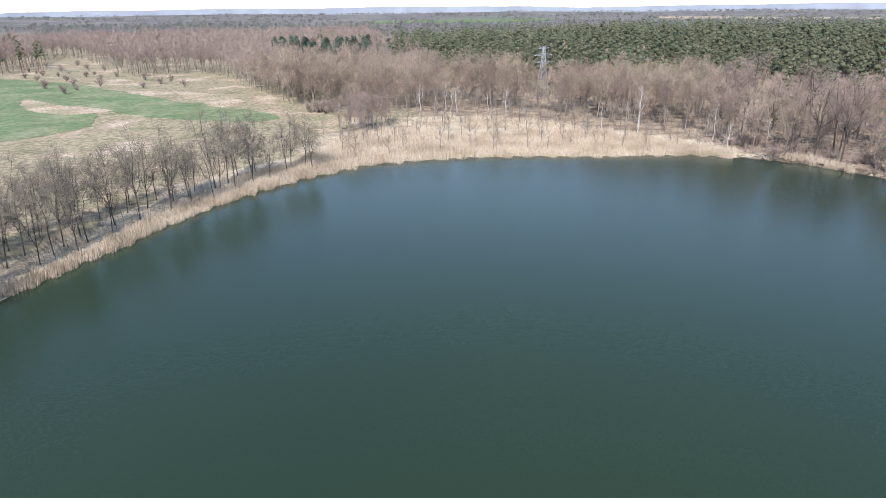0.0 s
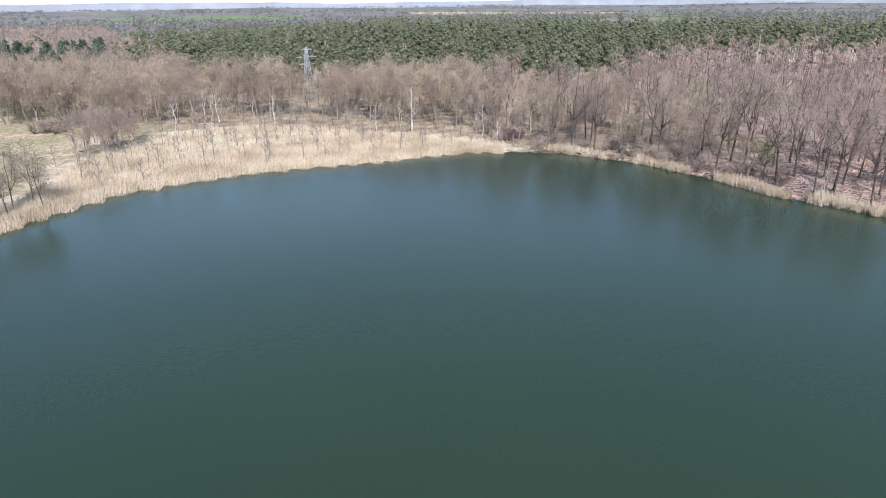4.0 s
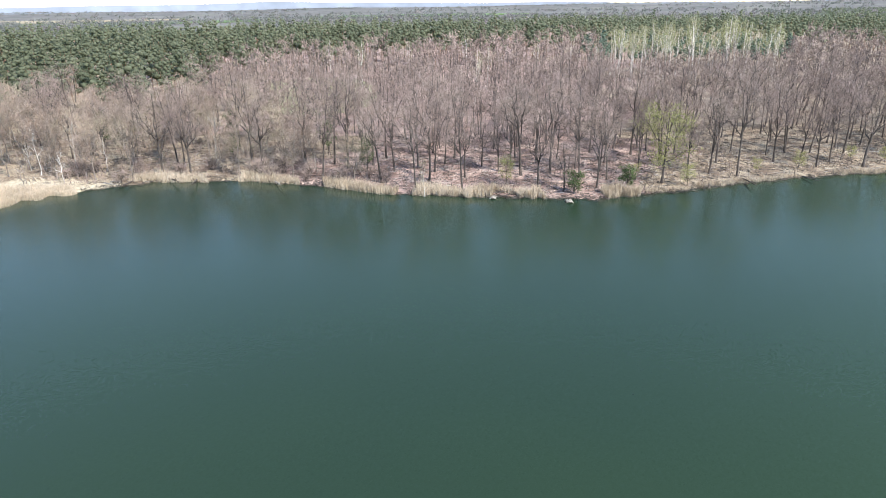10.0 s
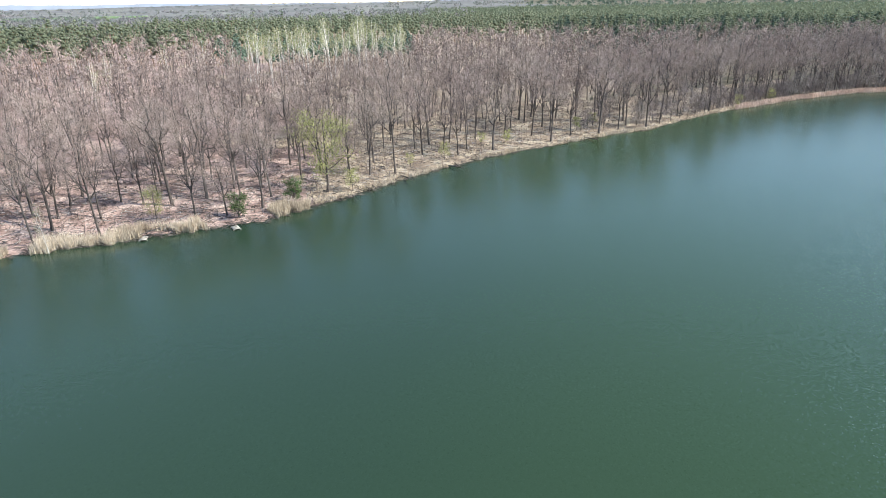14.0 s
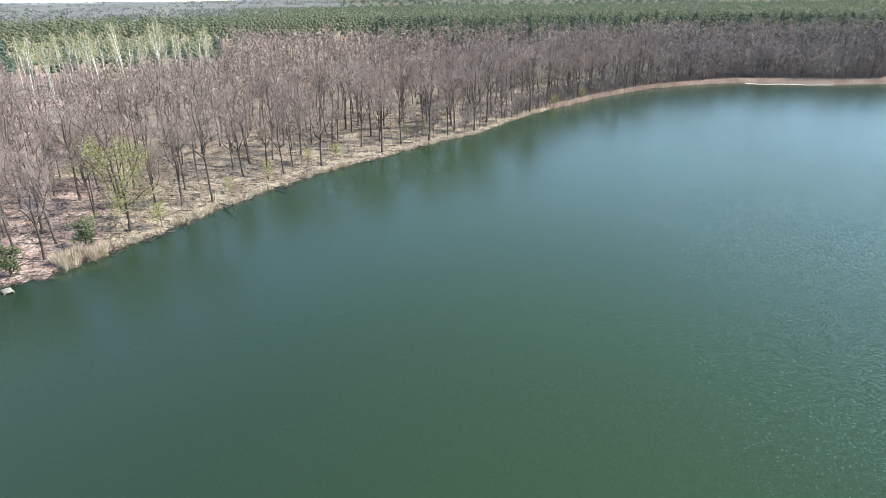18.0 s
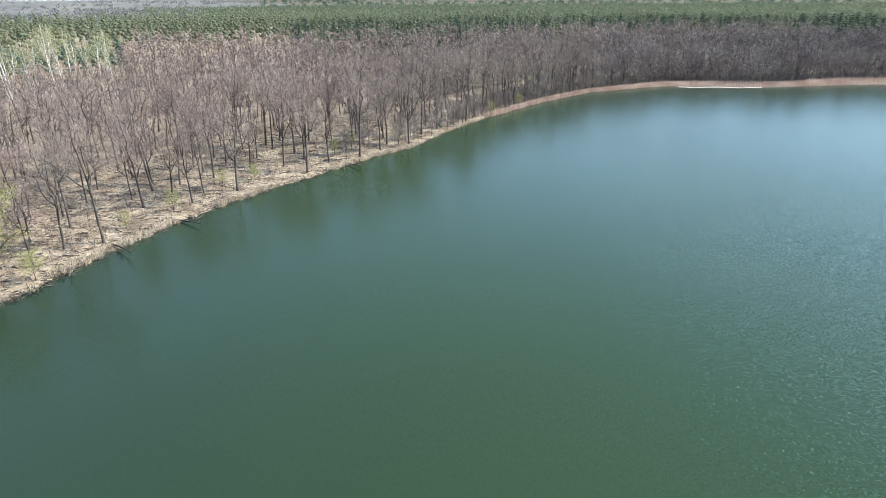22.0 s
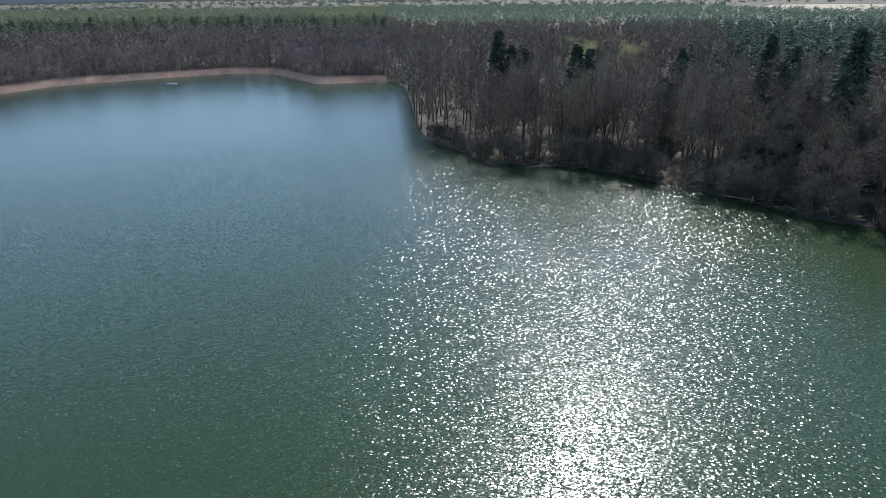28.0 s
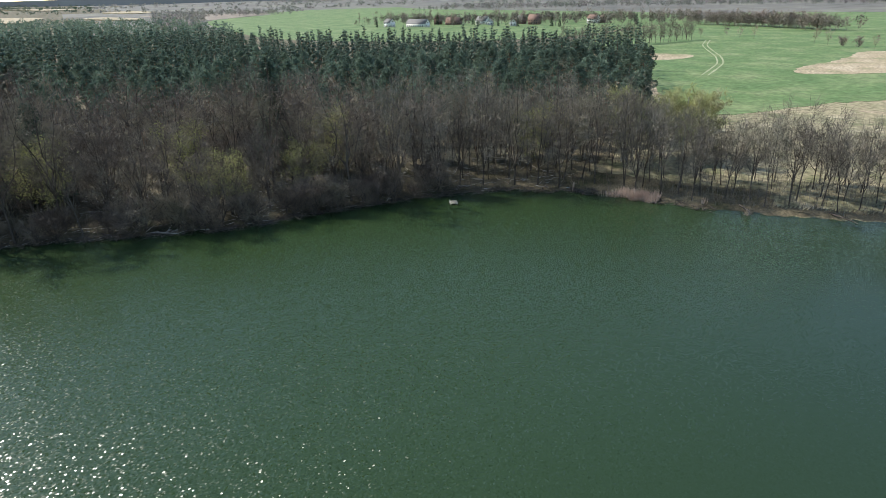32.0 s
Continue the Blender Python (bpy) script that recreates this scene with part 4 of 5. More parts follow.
pale_birch = models("pale_birch", 5, lambda: green_birch(rng.uniform(21.5, 25.5)), (M_BIRCH, M_TWIGB, M_LEAFP), ("trunk", "crown", "leaves"))
plant("white_birch", stand, pale_birch, "tall white birch with a thin pale green crown", "tree", "stand of birches in the wood", (0.9, 1.12))
plant("white_birch", scatter(36, 64, 105, 190, 20, cap=9), birch, "single white birch above the bare wood", "tree", "birches in the east wood", (0.95, 1.12))
wood("bare_woodland", scatter(23, 132, 62, 120, 5.9, lambda a, r, P: (r - shore_r(a) < np.interp(a, [23, 29], [70, 125])) & ~((a > 65) & (a < 81) & (r - shore_r(a) > 138))), far_oak, (M_BARKD, M_TWIG), "leafless brown wood further from the lake", "woodland")
wood("bare_woodland", scatter(27, 140, 110, 210, 7.5, lambda a, r, P: (r - shore_r(a) < np.interp(a, [27, 35, 60], [115, 180, 215])) & ~((a > 65) & (a < 81) & (r - shore_r(a) < 192))), dim_oak, (M_BARKD, M_TWIG), "leafless brown wood further from the lake", "woodland")

for ux in range(32, 48, 4):
    for uy in range(234, 260, 4):
        taken.setdefault((ux // 4, uy // 4), []).append((np.array([ux, uy]), 4.0))

# north: dead trees in the marsh, wood behind it
inmarsh = lambda a, r, P: (r - shore_r(a) < marsh(a) + 8) & (r - shore_r(a) > 5)
plant("dead_tree", scatter(-26, 9, 5, 70, 5.0, inmarsh, 150), deadw, "thin leafless dead tree standing in the reeds", "dead tree", "dead trees in the marsh")
plant("pale_trunk", scatter(-24, 8, 20, 95, 4.5, lambda a, r, P: np.abs(r - shore_r(a) - marsh(a) - 4) < 13, 60), [deadw[0], snag[1], deadw[2], deadw[1], snag[3], deadw[3]], "thin bare trunk at the back of the marsh", "dead tree", "bare trunks behind the marsh", (1.0, 1.5))
plant("bare_clump", np.array([-24.0, 191]) + rng.normal(size=(20, 2)) * [4.5, 5.5], alder, "slim leafless alder at the marsh edge", "tree", "alders at the marsh", (0.8, 1.0))
edge = lambda a, r, P: r - shore_r(a) > np.interp(a, [-33, -28, -25.6, -25, -24, -22, -18, -12, -7, -2.7, 0, 3, 8, 11], [269, 266, 240, 150, 102, 80, 66, 66, 54, 37, 24, 11, 4, 3])
north = scatter(-25.6, 12, 3, 230, 4.6, lambda a, r, P: edge(a, r, P) & (r - shore_r(a) < np.interp(a, [-26, -22, -14, -6, 4, 12], [260, 200, 135, 100, 75, 70])))
north = north[np.argsort(polar(north)[1])]
plant("bare_beech", north[:230], grey, "slim leafless tree at the marsh edge", "tree", "bare trees behind the marsh", (0.95, 1.25))
wood("bare_woodland", north[230:], far_oak, (M_BARK, M_TWIG), "leafless purple-brown wood behind the marsh", "woodland")
rim = lambda a: np.interp(a, [-44, -40, -37, -34.5, -33, -32.3, -27, -24, -20, -10], [470, 480, 530, 640, 600, 425, 420, 370, 330, 260])
wood("bare_woodland", scatter(-42, -10, 90, 560, 5.6, lambda a, r, P: (r > rim(a)) & (r < rim(a) + 60)), far_oak, (M_BARK, M_TWIG), "leafless wood beyond the meadow", "woodland")
wood("bare_woodland", scatter(-42, -10, 150, 700, 8.5, lambda a, r, P: r > rim(a) + 55), dim_oak, (M_BARK, M_TWIG), "leafless wood beyond the meadow", "woodland")
wood("pine_forest", scatter(-52, -36.5, 345, 620, 7.0), dim_pine, (M_PINEB, M_NEEDLE), "dark pine wood beyond the meadow", "woodland")
plant("pine_tree", spot(np.array([-21.5, -20.2, -18.6, -17.2, -16.9]), np.array([425, 412, 405, 392, 402.0])), pine, "green pine at the edge of the bare wood", "tree", "pines behind the marsh", (0.85, 1.0))
plant("pine_tree", np.array([-66.0, 366]) + rng.normal(size=(30, 2)) * [13, 8], pine, "green pine between bare trees behind the meadow", "tree", "pines behind the marsh", (1.1, 1.35))
plant("pine_tree", np.array([-56.0, 326]) + rng.normal(size=(20, 2)) * [11, 13], pine, "dark green pine among bare trees behind the marsh", "tree", "pines behind the marsh", (1.0, 1.25))
plant("green_bush", scatter(-9, -6, 48, 60, 5, cap=2), ever, "fresh green bush at the wood's edge", "bush", "green bushes", (1.1, 1.4))
plant("willow_bush", np.array([[-44, 226.0], [-41, 224], [-47, 227], [-43, 229], [-39, 227]]), bush, "dense pale leafless willow bush in the dry meadow", "bush", "willows at the marsh", (1.2, 1.7))
plant("meadow_bush", scatter(-39, -29, 200, 400, 13, cap=30), bush, "leafless bush in the dry meadow", "bush", "meadow bushes", (0.7, 1.4))

# north and east: pine forest on the rising ground, spruces in it
wood("spruce_wood", scatter(96, 150, 205, 330, 12), far_spruce, (M_BARKD, M_SPRUCE), "dark spruces among pines behind the bay", "woodland", (0.8, 1.05))
pn = lambda a, r, P: r - shore_r(a) > np.interp(a, [-18, -8, 2, 20, 26, 35, 60, 90, 120], [140, 95, 70, 74, 112, 178, 215, 225, 210]) + 12 * np.sin(a * 0.9) + 9 * np.sin(a * 2.3 + 1)
wood("pine_forest", scatter(-14, 60, 64, 240, 5.4, pn), far_pine, (M_PINEB, M_NEEDLE), "dense green pine forest on rising ground", "woodland")
wood("pine_forest", scatter(-16, 150, 200, 430, 7.5, pn), dim_pine, (M_PINEB, M_NEEDLE), "dense green pine forest further off", "woodland")
wood("pine_forest", scatter(-8, 172, 430, 800, 10, lambda a, r, P: r < np.interp(a, [-8, 30, 60, 95], [560, 600, 680, 950])), [(far_tree(3.2, 16),) for _ in range(6)], (M_NEEDLE,), "pine forest in the distance", "woodland", (0.8, 1.1))

# south-east and south: bare belt behind brown reeds, spruces in it
south = scatter(122, 170.9, 7, 34, 4.6)
plant("bare_alder", south[:280], salder, "slim leafless tree behind the reed belt", "tree", "bare trees behind the reed belt", (1.0, 1.35))
wood("bare_woodland", np.vstack([south[280:], scatter(122, 171, 34, 130, 6.0)]), dim_oak, (M_BARKD, M_TWIGM), "dark leafless wood behind the bay", "woodland")
scrub = [canopy_tree(rng.uniform(4, 7.5), 2.6, 0.08, 0.1, 3, 3, 150, 1.1, 0.13, lean=0.15, sides=4, steps=3, stout=0.04, dead=0)[:2] for _ in range(4)]
wood("bay_scrub", scatter(112, 172, 6, 22, 2.8), scrub, (M_BARKD, M_TWIGM), "low leafless scrub behind the reed belt", "scrub", (0.7, 1.3))
plant("shore_alder", scatter(97, 122, 1.5, 13, 3.2, cap=70), salder, "small leafless alder at the water's edge", "tree", "alders on the east shore", (0.5, 0.85))
wood("bare_woodland", scatter(171.5, 175, 1, 160, 4.6), far_oak, (M_BARKD, M_TWIGD), "dark leafless wood on the headland", "woodland")
wood("spruce_wood", scatter(125, 172, 60, 240, 14), far_spruce, (M_BARKD, M_SPRUCE), "dark spruces among leafless trees", "woodland")
wood("pine_forest", scatter(122, 172, 130, 430, 8.0), dim_pine, (M_PINEB, M_NEEDLE), "pine forest beyond the bay", "woodland")

# peninsula and south-west shore
pen = scatter(171.55, 242, 1.0, 34, 4.3, lambda a, r, P: np.sin(P[:, 0] * 0.19 + 2) * np.sin(P[:, 1] * 0.17) > -0.6)
pen = pen[np.argsort((polar(pen)[1] - shore_r(polar(pen)[0])) + rng.uniform(0, 6, len(pen)))]
pen_near, brown = pen[:280], polar(pen[:280])[0] % 360 > 217
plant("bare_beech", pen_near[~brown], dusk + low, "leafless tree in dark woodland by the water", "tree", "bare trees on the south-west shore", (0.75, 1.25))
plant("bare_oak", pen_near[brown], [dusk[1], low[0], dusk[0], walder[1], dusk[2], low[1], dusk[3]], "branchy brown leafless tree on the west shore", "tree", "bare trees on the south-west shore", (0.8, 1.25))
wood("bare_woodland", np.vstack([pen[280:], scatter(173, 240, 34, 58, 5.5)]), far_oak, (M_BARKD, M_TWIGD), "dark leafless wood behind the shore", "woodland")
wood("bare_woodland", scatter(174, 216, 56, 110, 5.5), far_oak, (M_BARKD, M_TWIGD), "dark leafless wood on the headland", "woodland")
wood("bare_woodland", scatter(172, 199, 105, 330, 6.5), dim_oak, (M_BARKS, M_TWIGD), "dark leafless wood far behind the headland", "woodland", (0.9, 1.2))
wood("spruce_wood", scatter(173, 200, 90, 320, 17), far_spruce, (M_BARKD, M_SPRUCE), "dark spruces in the wood behind the headland", "woodland", (0.75, 1.0))
wood("pine_forest", scatter(196, 218, 90, 145, 5.0), far_pine, (M_PINEB, M_NEEDLEW), "dark green pines behind the headland", "woodland")
plant("spruce_tree", np.vstack([np.array([[45, -190], [49, -186], [41, -194], [30, -160], [26, -164], [-8, -127], [-12, -124], [-14, -115], [-20, -112], [-26, -96], [-60, -70.0]]), scatter(174, 214, 14, 75, 8, cap=34)]), spruce, "dark spruce among the bare trees", "tree", "spruces on the south-west shore", (0.8, 1.1))
bush_a = np.r_[rng.uniform(172.4, 206, 70), rng.uniform(206, 250, 60)]
plant("shore_bush", spot(bush_a, shore_r(bush_a) + rng.uniform(-0.4, 4.5, 130)), dark_bush, "dark tangled bush overhanging the water", "bush", "bushes on the south-west shore", (1.0, 1.7))
plant("fresh_tree", np.vstack([spot(np.array([226.0, 215, 207, 236, 229, 239]), shore_r(np.array([226.0, 215, 207, 236, 229, 239])) + np.array([14.0, 10, 22, 8, 6, 16])), scatter(176, 262, 6, 60, 22, cap=10)]), fresh, "tree in fresh yellow-green leaf among bare trees", "tree", "trees in fresh leaf", (0.6, 1.05))

# west: alders by the water, pine plantation behind
west = scatter(242, 268, 1.0, 24, 3.3)
plant("bare_alder", west, walder, "grey leafless alder on the west bank", "tree", "alders on the west bank", (1.05, 1.4))
plant("meadow_alder", scatter(266, 330, 2.5, 20, 3.2, lambda a, r, P: (r - shore_r(a)) < np.interp(a, [266, 290, 305, 316, 326, 330], [17, 20, 20, 14, 10, 8]), cap=230), slim, "slim leafless alder between meadow and lake", "tree", "alders between meadow and lake", (0.9, 1.15))
WESTERN = lambda a: np.interp(a, [172, 195, 215, 228, 236, 268], [640, 620, 560, 450, 330, 300])
pw = lambda a, r, P: (P[:, 1] < np.interp(P[:, 0], [-500, -300, -180, -75], [-40, -15, 3, 12]))
wp = scatter(215, 268, 24, 140, 4.6, lambda a, r, P: pw(a, r, P) & (r - shore_r(a) > np.interp(a, [215, 228, 240], [60, 42, 24])))
wp = wp[np.argsort(polar(wp)[1])]
plant("pine_tree", wp[:290], pine, "Scots pine with a dark green crown", "tree", "pines at the west wood's edge")
wood("pine_forest", wp[290:], slim_pine, (M_PINEB, M_NEEDLEW), "dense dark green pine plantation", "woodland")
wood("pine_forest", scatter(197, 270, 140, 300, 5.2, lambda a, r, P: (P[:, 1] < np.interp(P[:, 0], [-500, -300, -180, -75], [-40, -15, 3, 12])) & (r < WESTERN(a))), slim_pine, (M_PINEB, M_NEEDLEW), "dense dark green pine plantation", "woodland")
wood("pine_forest", scatter(192, 230, 260, 420, 7.0, lambda a, r, P: r < WESTERN(a)), dim_pine, (M_PINEB, M_NEEDLEW), "dense dark green pine plantation further off", "woodland")
plant("leafing_birch", np.array([[6, -213.0], [-2, -260], [-16, -270], [14, -285], [22, -205]]), leafing, "birch in pale yellow leaf above the dark wood", "tree", "birches behind the headland", (1.0, 1.25))
plant("leafing_birch", np.array([[-80, 0.0], [-84, 6], [-87, 12], [-81, 16], [-89, 8], [-83, 2], [-92, 15]]), leafing, "birch in pale yellow-green leaf at the wood's corner", "tree", "birches at the wood's corner", (0.82, 0.98))

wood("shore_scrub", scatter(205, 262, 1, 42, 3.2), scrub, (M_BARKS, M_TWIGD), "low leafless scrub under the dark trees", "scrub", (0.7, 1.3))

# far country
def far_country(r0, r1, count, w, h, cut, n=26):
    a = rng.uniform(-180, 180, count * 3)
    r = np.sqrt(rng.uniform(r0 ** 2, r1 ** 2, count * 3))
    P = spot(a, r)
    nz = np.array([noise.noise(Vector((x * 0.0022, y * 0.0022, 3.0))) for x, y in P])
    openland = ((a > 90) | (a < -134)) & (r < 1500) | ((a > -160) & (a < -133) & (r < 2300)) | (a > -129) & (a < -48) & (r < 1400)
    P = P[((nz > cut) | (a > 95) | (a < -140)) & ~openland][:count]
    a = polar(P)[0]
    south = (a > 95) | (a < -137)
    kinds = [(far_tree(w, h, n),) for _ in range(6)]
    wood("far_woods", P[~south], kinds, (M_FARW,), "distant woods between fields, paled with painted haze", "woodland", (0.7, 1.3))
    wood("far_woods", P[south], kinds, (M_NEEDLEW,), "distant dark pine woods", "woodland", (0.7, 1.3))


conif = np.column_stack([rng.uniform(172, 233, 9000), np.sqrt(rng.uniform(430 ** 2, 1900 ** 2, 9000))])
conif = conif[(conif[:, 1] < np.interp(conif[:, 0], [172, 198, 205, 222, 229, 233], [1900, 1500, 1200, 1100, 900, 620])) & (conif[:, 1] > WESTERN(conif[:, 0]) - 60)]
wood("pine_forest", spot(conif[:, 0], conif[:, 1]), [(far_tree(4.0, 15, 16),) for _ in range(6)], (M_NEEDLEW,), "dark green pine forest reaching far to the south-west", "woodland", (0.8, 1.15))
conif = np.column_stack([rng.uniform(86, 172, 9000), np.sqrt(rng.uniform(760 ** 2, 1750 ** 2, 9000))])
wood("pine_forest", spot(conif[:, 0], conif[:, 1]), [(far_tree(5.0, 15, 14),) for _ in range(6)], (M_NEEDLE,), "pine forest reaching far to the south-east", "woodland", (0.8, 1.15))
far_country(700, 1700, 6500, 4.5, 13, -0.15)
far_country(1700, 4300, 7000, 9, 8, -0.02, 12)


def far_hills():
    """A backdrop line of hills at the end of sight, its haze painted as a glow."""
    az = np.linspace(-180, 180, 361)[:-1]
    P = spot(az, np.full(360, 4560.0))
    rise = np.interp(az, [-180, -100, -60, -33, -13, 0, 16, 31, 42, 55, 70, 80, 95, 180], [0.3, 0.1, 0.0, 0.12, 0.28, 0.3, 0.18, 0.3, 0.36, 0.15, -0.05, -0.15, -0.1, 0.3])
    top = 35 + 4560 * np.tan(np.radians(rise)) + 4 * np.sin(np.radians(az * 23)) * np.sin(np.radians(az * 7)) + rng.normal(size=360) * 0.8
    V = np.vstack([np.column_stack([P, np.full(360, -5.0)]), np.column_stack([P, top])])
    for name, of, mat, label in (("backdrop", (az <= 95) & (az > -100), M_HAZE, "blue line of far wooded hills, haze painted in as a glow"), ("backdrop", (az > 95) | (az <= -100), M_RIDGE, "dark wooded ridge at the end of sight, faint haze glow painted in")):
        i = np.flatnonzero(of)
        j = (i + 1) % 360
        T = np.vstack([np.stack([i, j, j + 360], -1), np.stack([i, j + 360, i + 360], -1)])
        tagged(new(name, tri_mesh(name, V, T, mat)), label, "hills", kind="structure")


far_hills()


# ---- reeds ----
def reed_bed(name, P, tall, width, mat, label):
    n = len(P)
    base = on_ground(P)
    base[:, 2] = np.maximum(base[:, 2], -0.5) - 0.05
    way = unit(rng.normal(size=(n, 3)) * [0.13, 0.13, 0] + [0.04, 0.05, 1.0])
    V, T = slivers(base, way, tall * rng.uniform(0.6, 1.15, n), width * rng.uniform(0.7, 1.3, n))
    tagged(new(name, tri_mesh(name, V, T, mat)), label, "reeds", kind="stuff")


def strip(a0, a1, d0, d1, n, clump=0.0):
    a = rng.uniform(a0, a1, n)
    lo = d0(a) if callable(d0) else d0
    hi = d1(a) if callable(d1) else d1
    dd = lo + (hi - lo) * rng.uniform(0, 1, n)
    P = spot(a, shore_r(a) + dd)
    if clump:
        nz = np.array([noise.noise(Vector((x * 0.12, y * 0.12, 1.0))) for x, y in P])
        P = P[nz > clump - 1]
    return P


reed_bed("reed_bed", strip(-50, -36, -1.2, lambda a: 3.0 + 0.25 * (a + 50), 9000), 1.35, 0.1, M_REED, "low dry reeds along the meadow shore")
reed_bed("reed_bed", strip(-37, 9.5, lambda a: -1.6 - 1.0 * np.sin(a * 3), lambda a: np.minimum(marsh(a), 24), 52000), 1.55, 0.11, M_REED, "tall dry straw-coloured reeds along the north shore")
reed_bed("reed_fringe", strip(-64, -48, -1.2, 1.8, 5000, 0.9), 1.5, 0.1, M_REED, "thin dry reeds below the alders")
reed_bed("marsh_reed", strip(-30, 6, lambda a: np.minimum(marsh(a), 22), marsh, 22000, 0.95), 1.6, 0.13, M_REED, "thin dry reeds between dead trees in the marsh")
reed_bed("reed_fringe", strip(11, 62, -1.2, lambda a: 2.2 + 1.2 * np.sin(a * 0.9), 24000, 0.95), 1.9, 0.11, M_REED, "dry reed fringe along the east shore")
reed_bed("reed_fringe", strip(62, 122, -0.6, 1.6, 12000, 0.9), 0.9, 0.1, M_REED, "low dry grass fringe along the east shore")
reed_bed("reed_belt", strip(112, 142, lambda a: -0.8 - 3.5 * ramp01(a, 122, 134), lambda a: 2.5 + 6 * ramp01(a, 122, 136), 28000), 1.4, 0.15, M_REEDR, "low straw-coloured reed belt along the eastern bay")
reed_bed("reed_belt", strip(139, 170.6, lambda a: -5.0, lambda a: 9 + 2 * np.sin(a * 0.4), 34000), 2.0, 0.16, M_REEDR, "reddish-brown reed belt round the southern bay")
reed_bed("reed_fringe", strip(262, 282, -1.5, 1.5, 6000, 1.0), 1.6, 0.1, M_REEDR, "broken reed fringe on the west bank")


# ---- woodland floor: fallen branches, saplings, banks ----
def litter(name, P, length, width, mat, label, lift=0.05, tilt=0.12):
    n = len(P)
    base = on_ground(P)
    base[:, 2] = np.maximum(base[:, 2], 0) + lift
    way = unit(np.column_stack([rng.normal(size=(n, 2)), np.abs(rng.normal(size=n)) * tilt]))
    side = unit(np.cross(way, [[0, 0, 1.0]])) * (width * rng.uniform(0.5, 1.2, n))[:, None] / 2
    tip = base + way * (length * rng.uniform(0.4, 1.3, n))[:, None]
    up = np.array([0, 0, width * 0.6])
    V = np.stack([base - side, base + side, base + up, tip], 1).reshape(-1, 3)
    k = 4 * np.arange(n)[:, None, None]
    T = (np.array([[0, 1, 3], [1, 2, 3], [2, 0, 3]])[None] + k).reshape(-1, 3)
    tagged(new(name, tri_mesh(name, V, T, mat)), label, "fallen branches", kind="stuff")


def saplings(name, P, tall, width, mat, label):
    n = len(P)
    way = unit(rng.normal(size=(n, 3)) * [0.15, 0.15, 0] + [0, 0, 1.0])
    V, T = slivers(on_ground(P) - [0, 0, 0.1], way, tall * rng.uniform(0.4, 1.3, n), width * rng.uniform(0.6, 1.4, n))
    tagged(new(name, tri_mesh(name, V, T, mat)), label, "saplings", kind="stuff")


litter("fallen_branches", strip(11, 122, 0.5, 60, 9000), 2.6, 0.16, M_BARKD, "dark fallen branches on the leaf litter")
litter("pale_branches", strip(8, 122, 0.3, 30, 2600), 2.2, 0.13, M_BARKP, "pale fallen branches along the bank")
litter("fallen_branches", strip(173.5, 262, 0.2, 26, 1400), 2.4, 0.15, M_BARKP, "pale fallen branches under dark trees")
litter("bank_debris", strip(10, 122, -1.6, 1.0, 2200), 2.0, 0.14, M_BARKD, "dead branches lying in the shallow water", 0.1, 0.35)
litter("bank_debris", strip(173.5, 275, -1.5, 1.0, 2200), 2.0, 0.14, M_BARKD, "dead branches lying in the shallow water", 0.1, 0.35)
saplings("understorey", strip(9, 34, 3, 50, 3500), 3.0, 0.08, M_TWIG, "dense thin saplings under the trees")
plant("green_bush", scatter(10, 36, 4, 40, 9, cap=14), ever, "fresh green bush under bare trees", "bush", "green bushes on the bank", (0.7, 1.5))
saplings("understorey", strip(34, 122, 4, 60, 7000), 2.6, 0.07, M_TWIG, "sparse thin saplings under the oaks")
saplings("understorey", strip(173.5, 266, 1, 30, 4500), 2.2, 0.07, M_TWIGD, "dense thin saplings under the dark trees")
saplings("understorey", strip(268, 325, 1.5, 18, 3000), 2.0, 0.08, M_TWIGW, "thin brush under the alders")
saplings("understorey", strip(108, 170.8, 5, 22, 12000), 5.0, 0.09, M_TWIGM, "dense thin brush behind the reed belt")


# ---- single things on the shore ----
def fallen_tree(x, y, turn, length, r, mat, label):
    z = max(float(ground_z(np.array([x, y]))), 0.0)
    e = new("fallen_tree")
    q = np.linspace(0, 1, 6)
    path = np.column_stack([q * length, 0.03 * np.sin(q * 3) * length, 0.1 * q * length])
    part("trunk", tri_mesh("trunk", *tube(path, r * (1 - 0.7 * q) + 0.02, 6), mat), e)
    for k in range(7):
        f = rng.uniform(0.35, 1.0)
        b = np.array([np.interp(f, q, path[:, c]) for c in range(3)])
        w = unit(np.array([0.6, rng.normal(), abs(rng.normal()) * 0.9]))
        part("branch", tri_mesh("branch", *tube([b, b + w * rng.uniform(0.6, 1.8)], [r * 0.3, 0.015], 4), mat), e)
    e.matrix_basis = pose(x, y, z, 0, 0, turn)
    tagged(e, label, "fallen tree", "fallen trees along the shore")


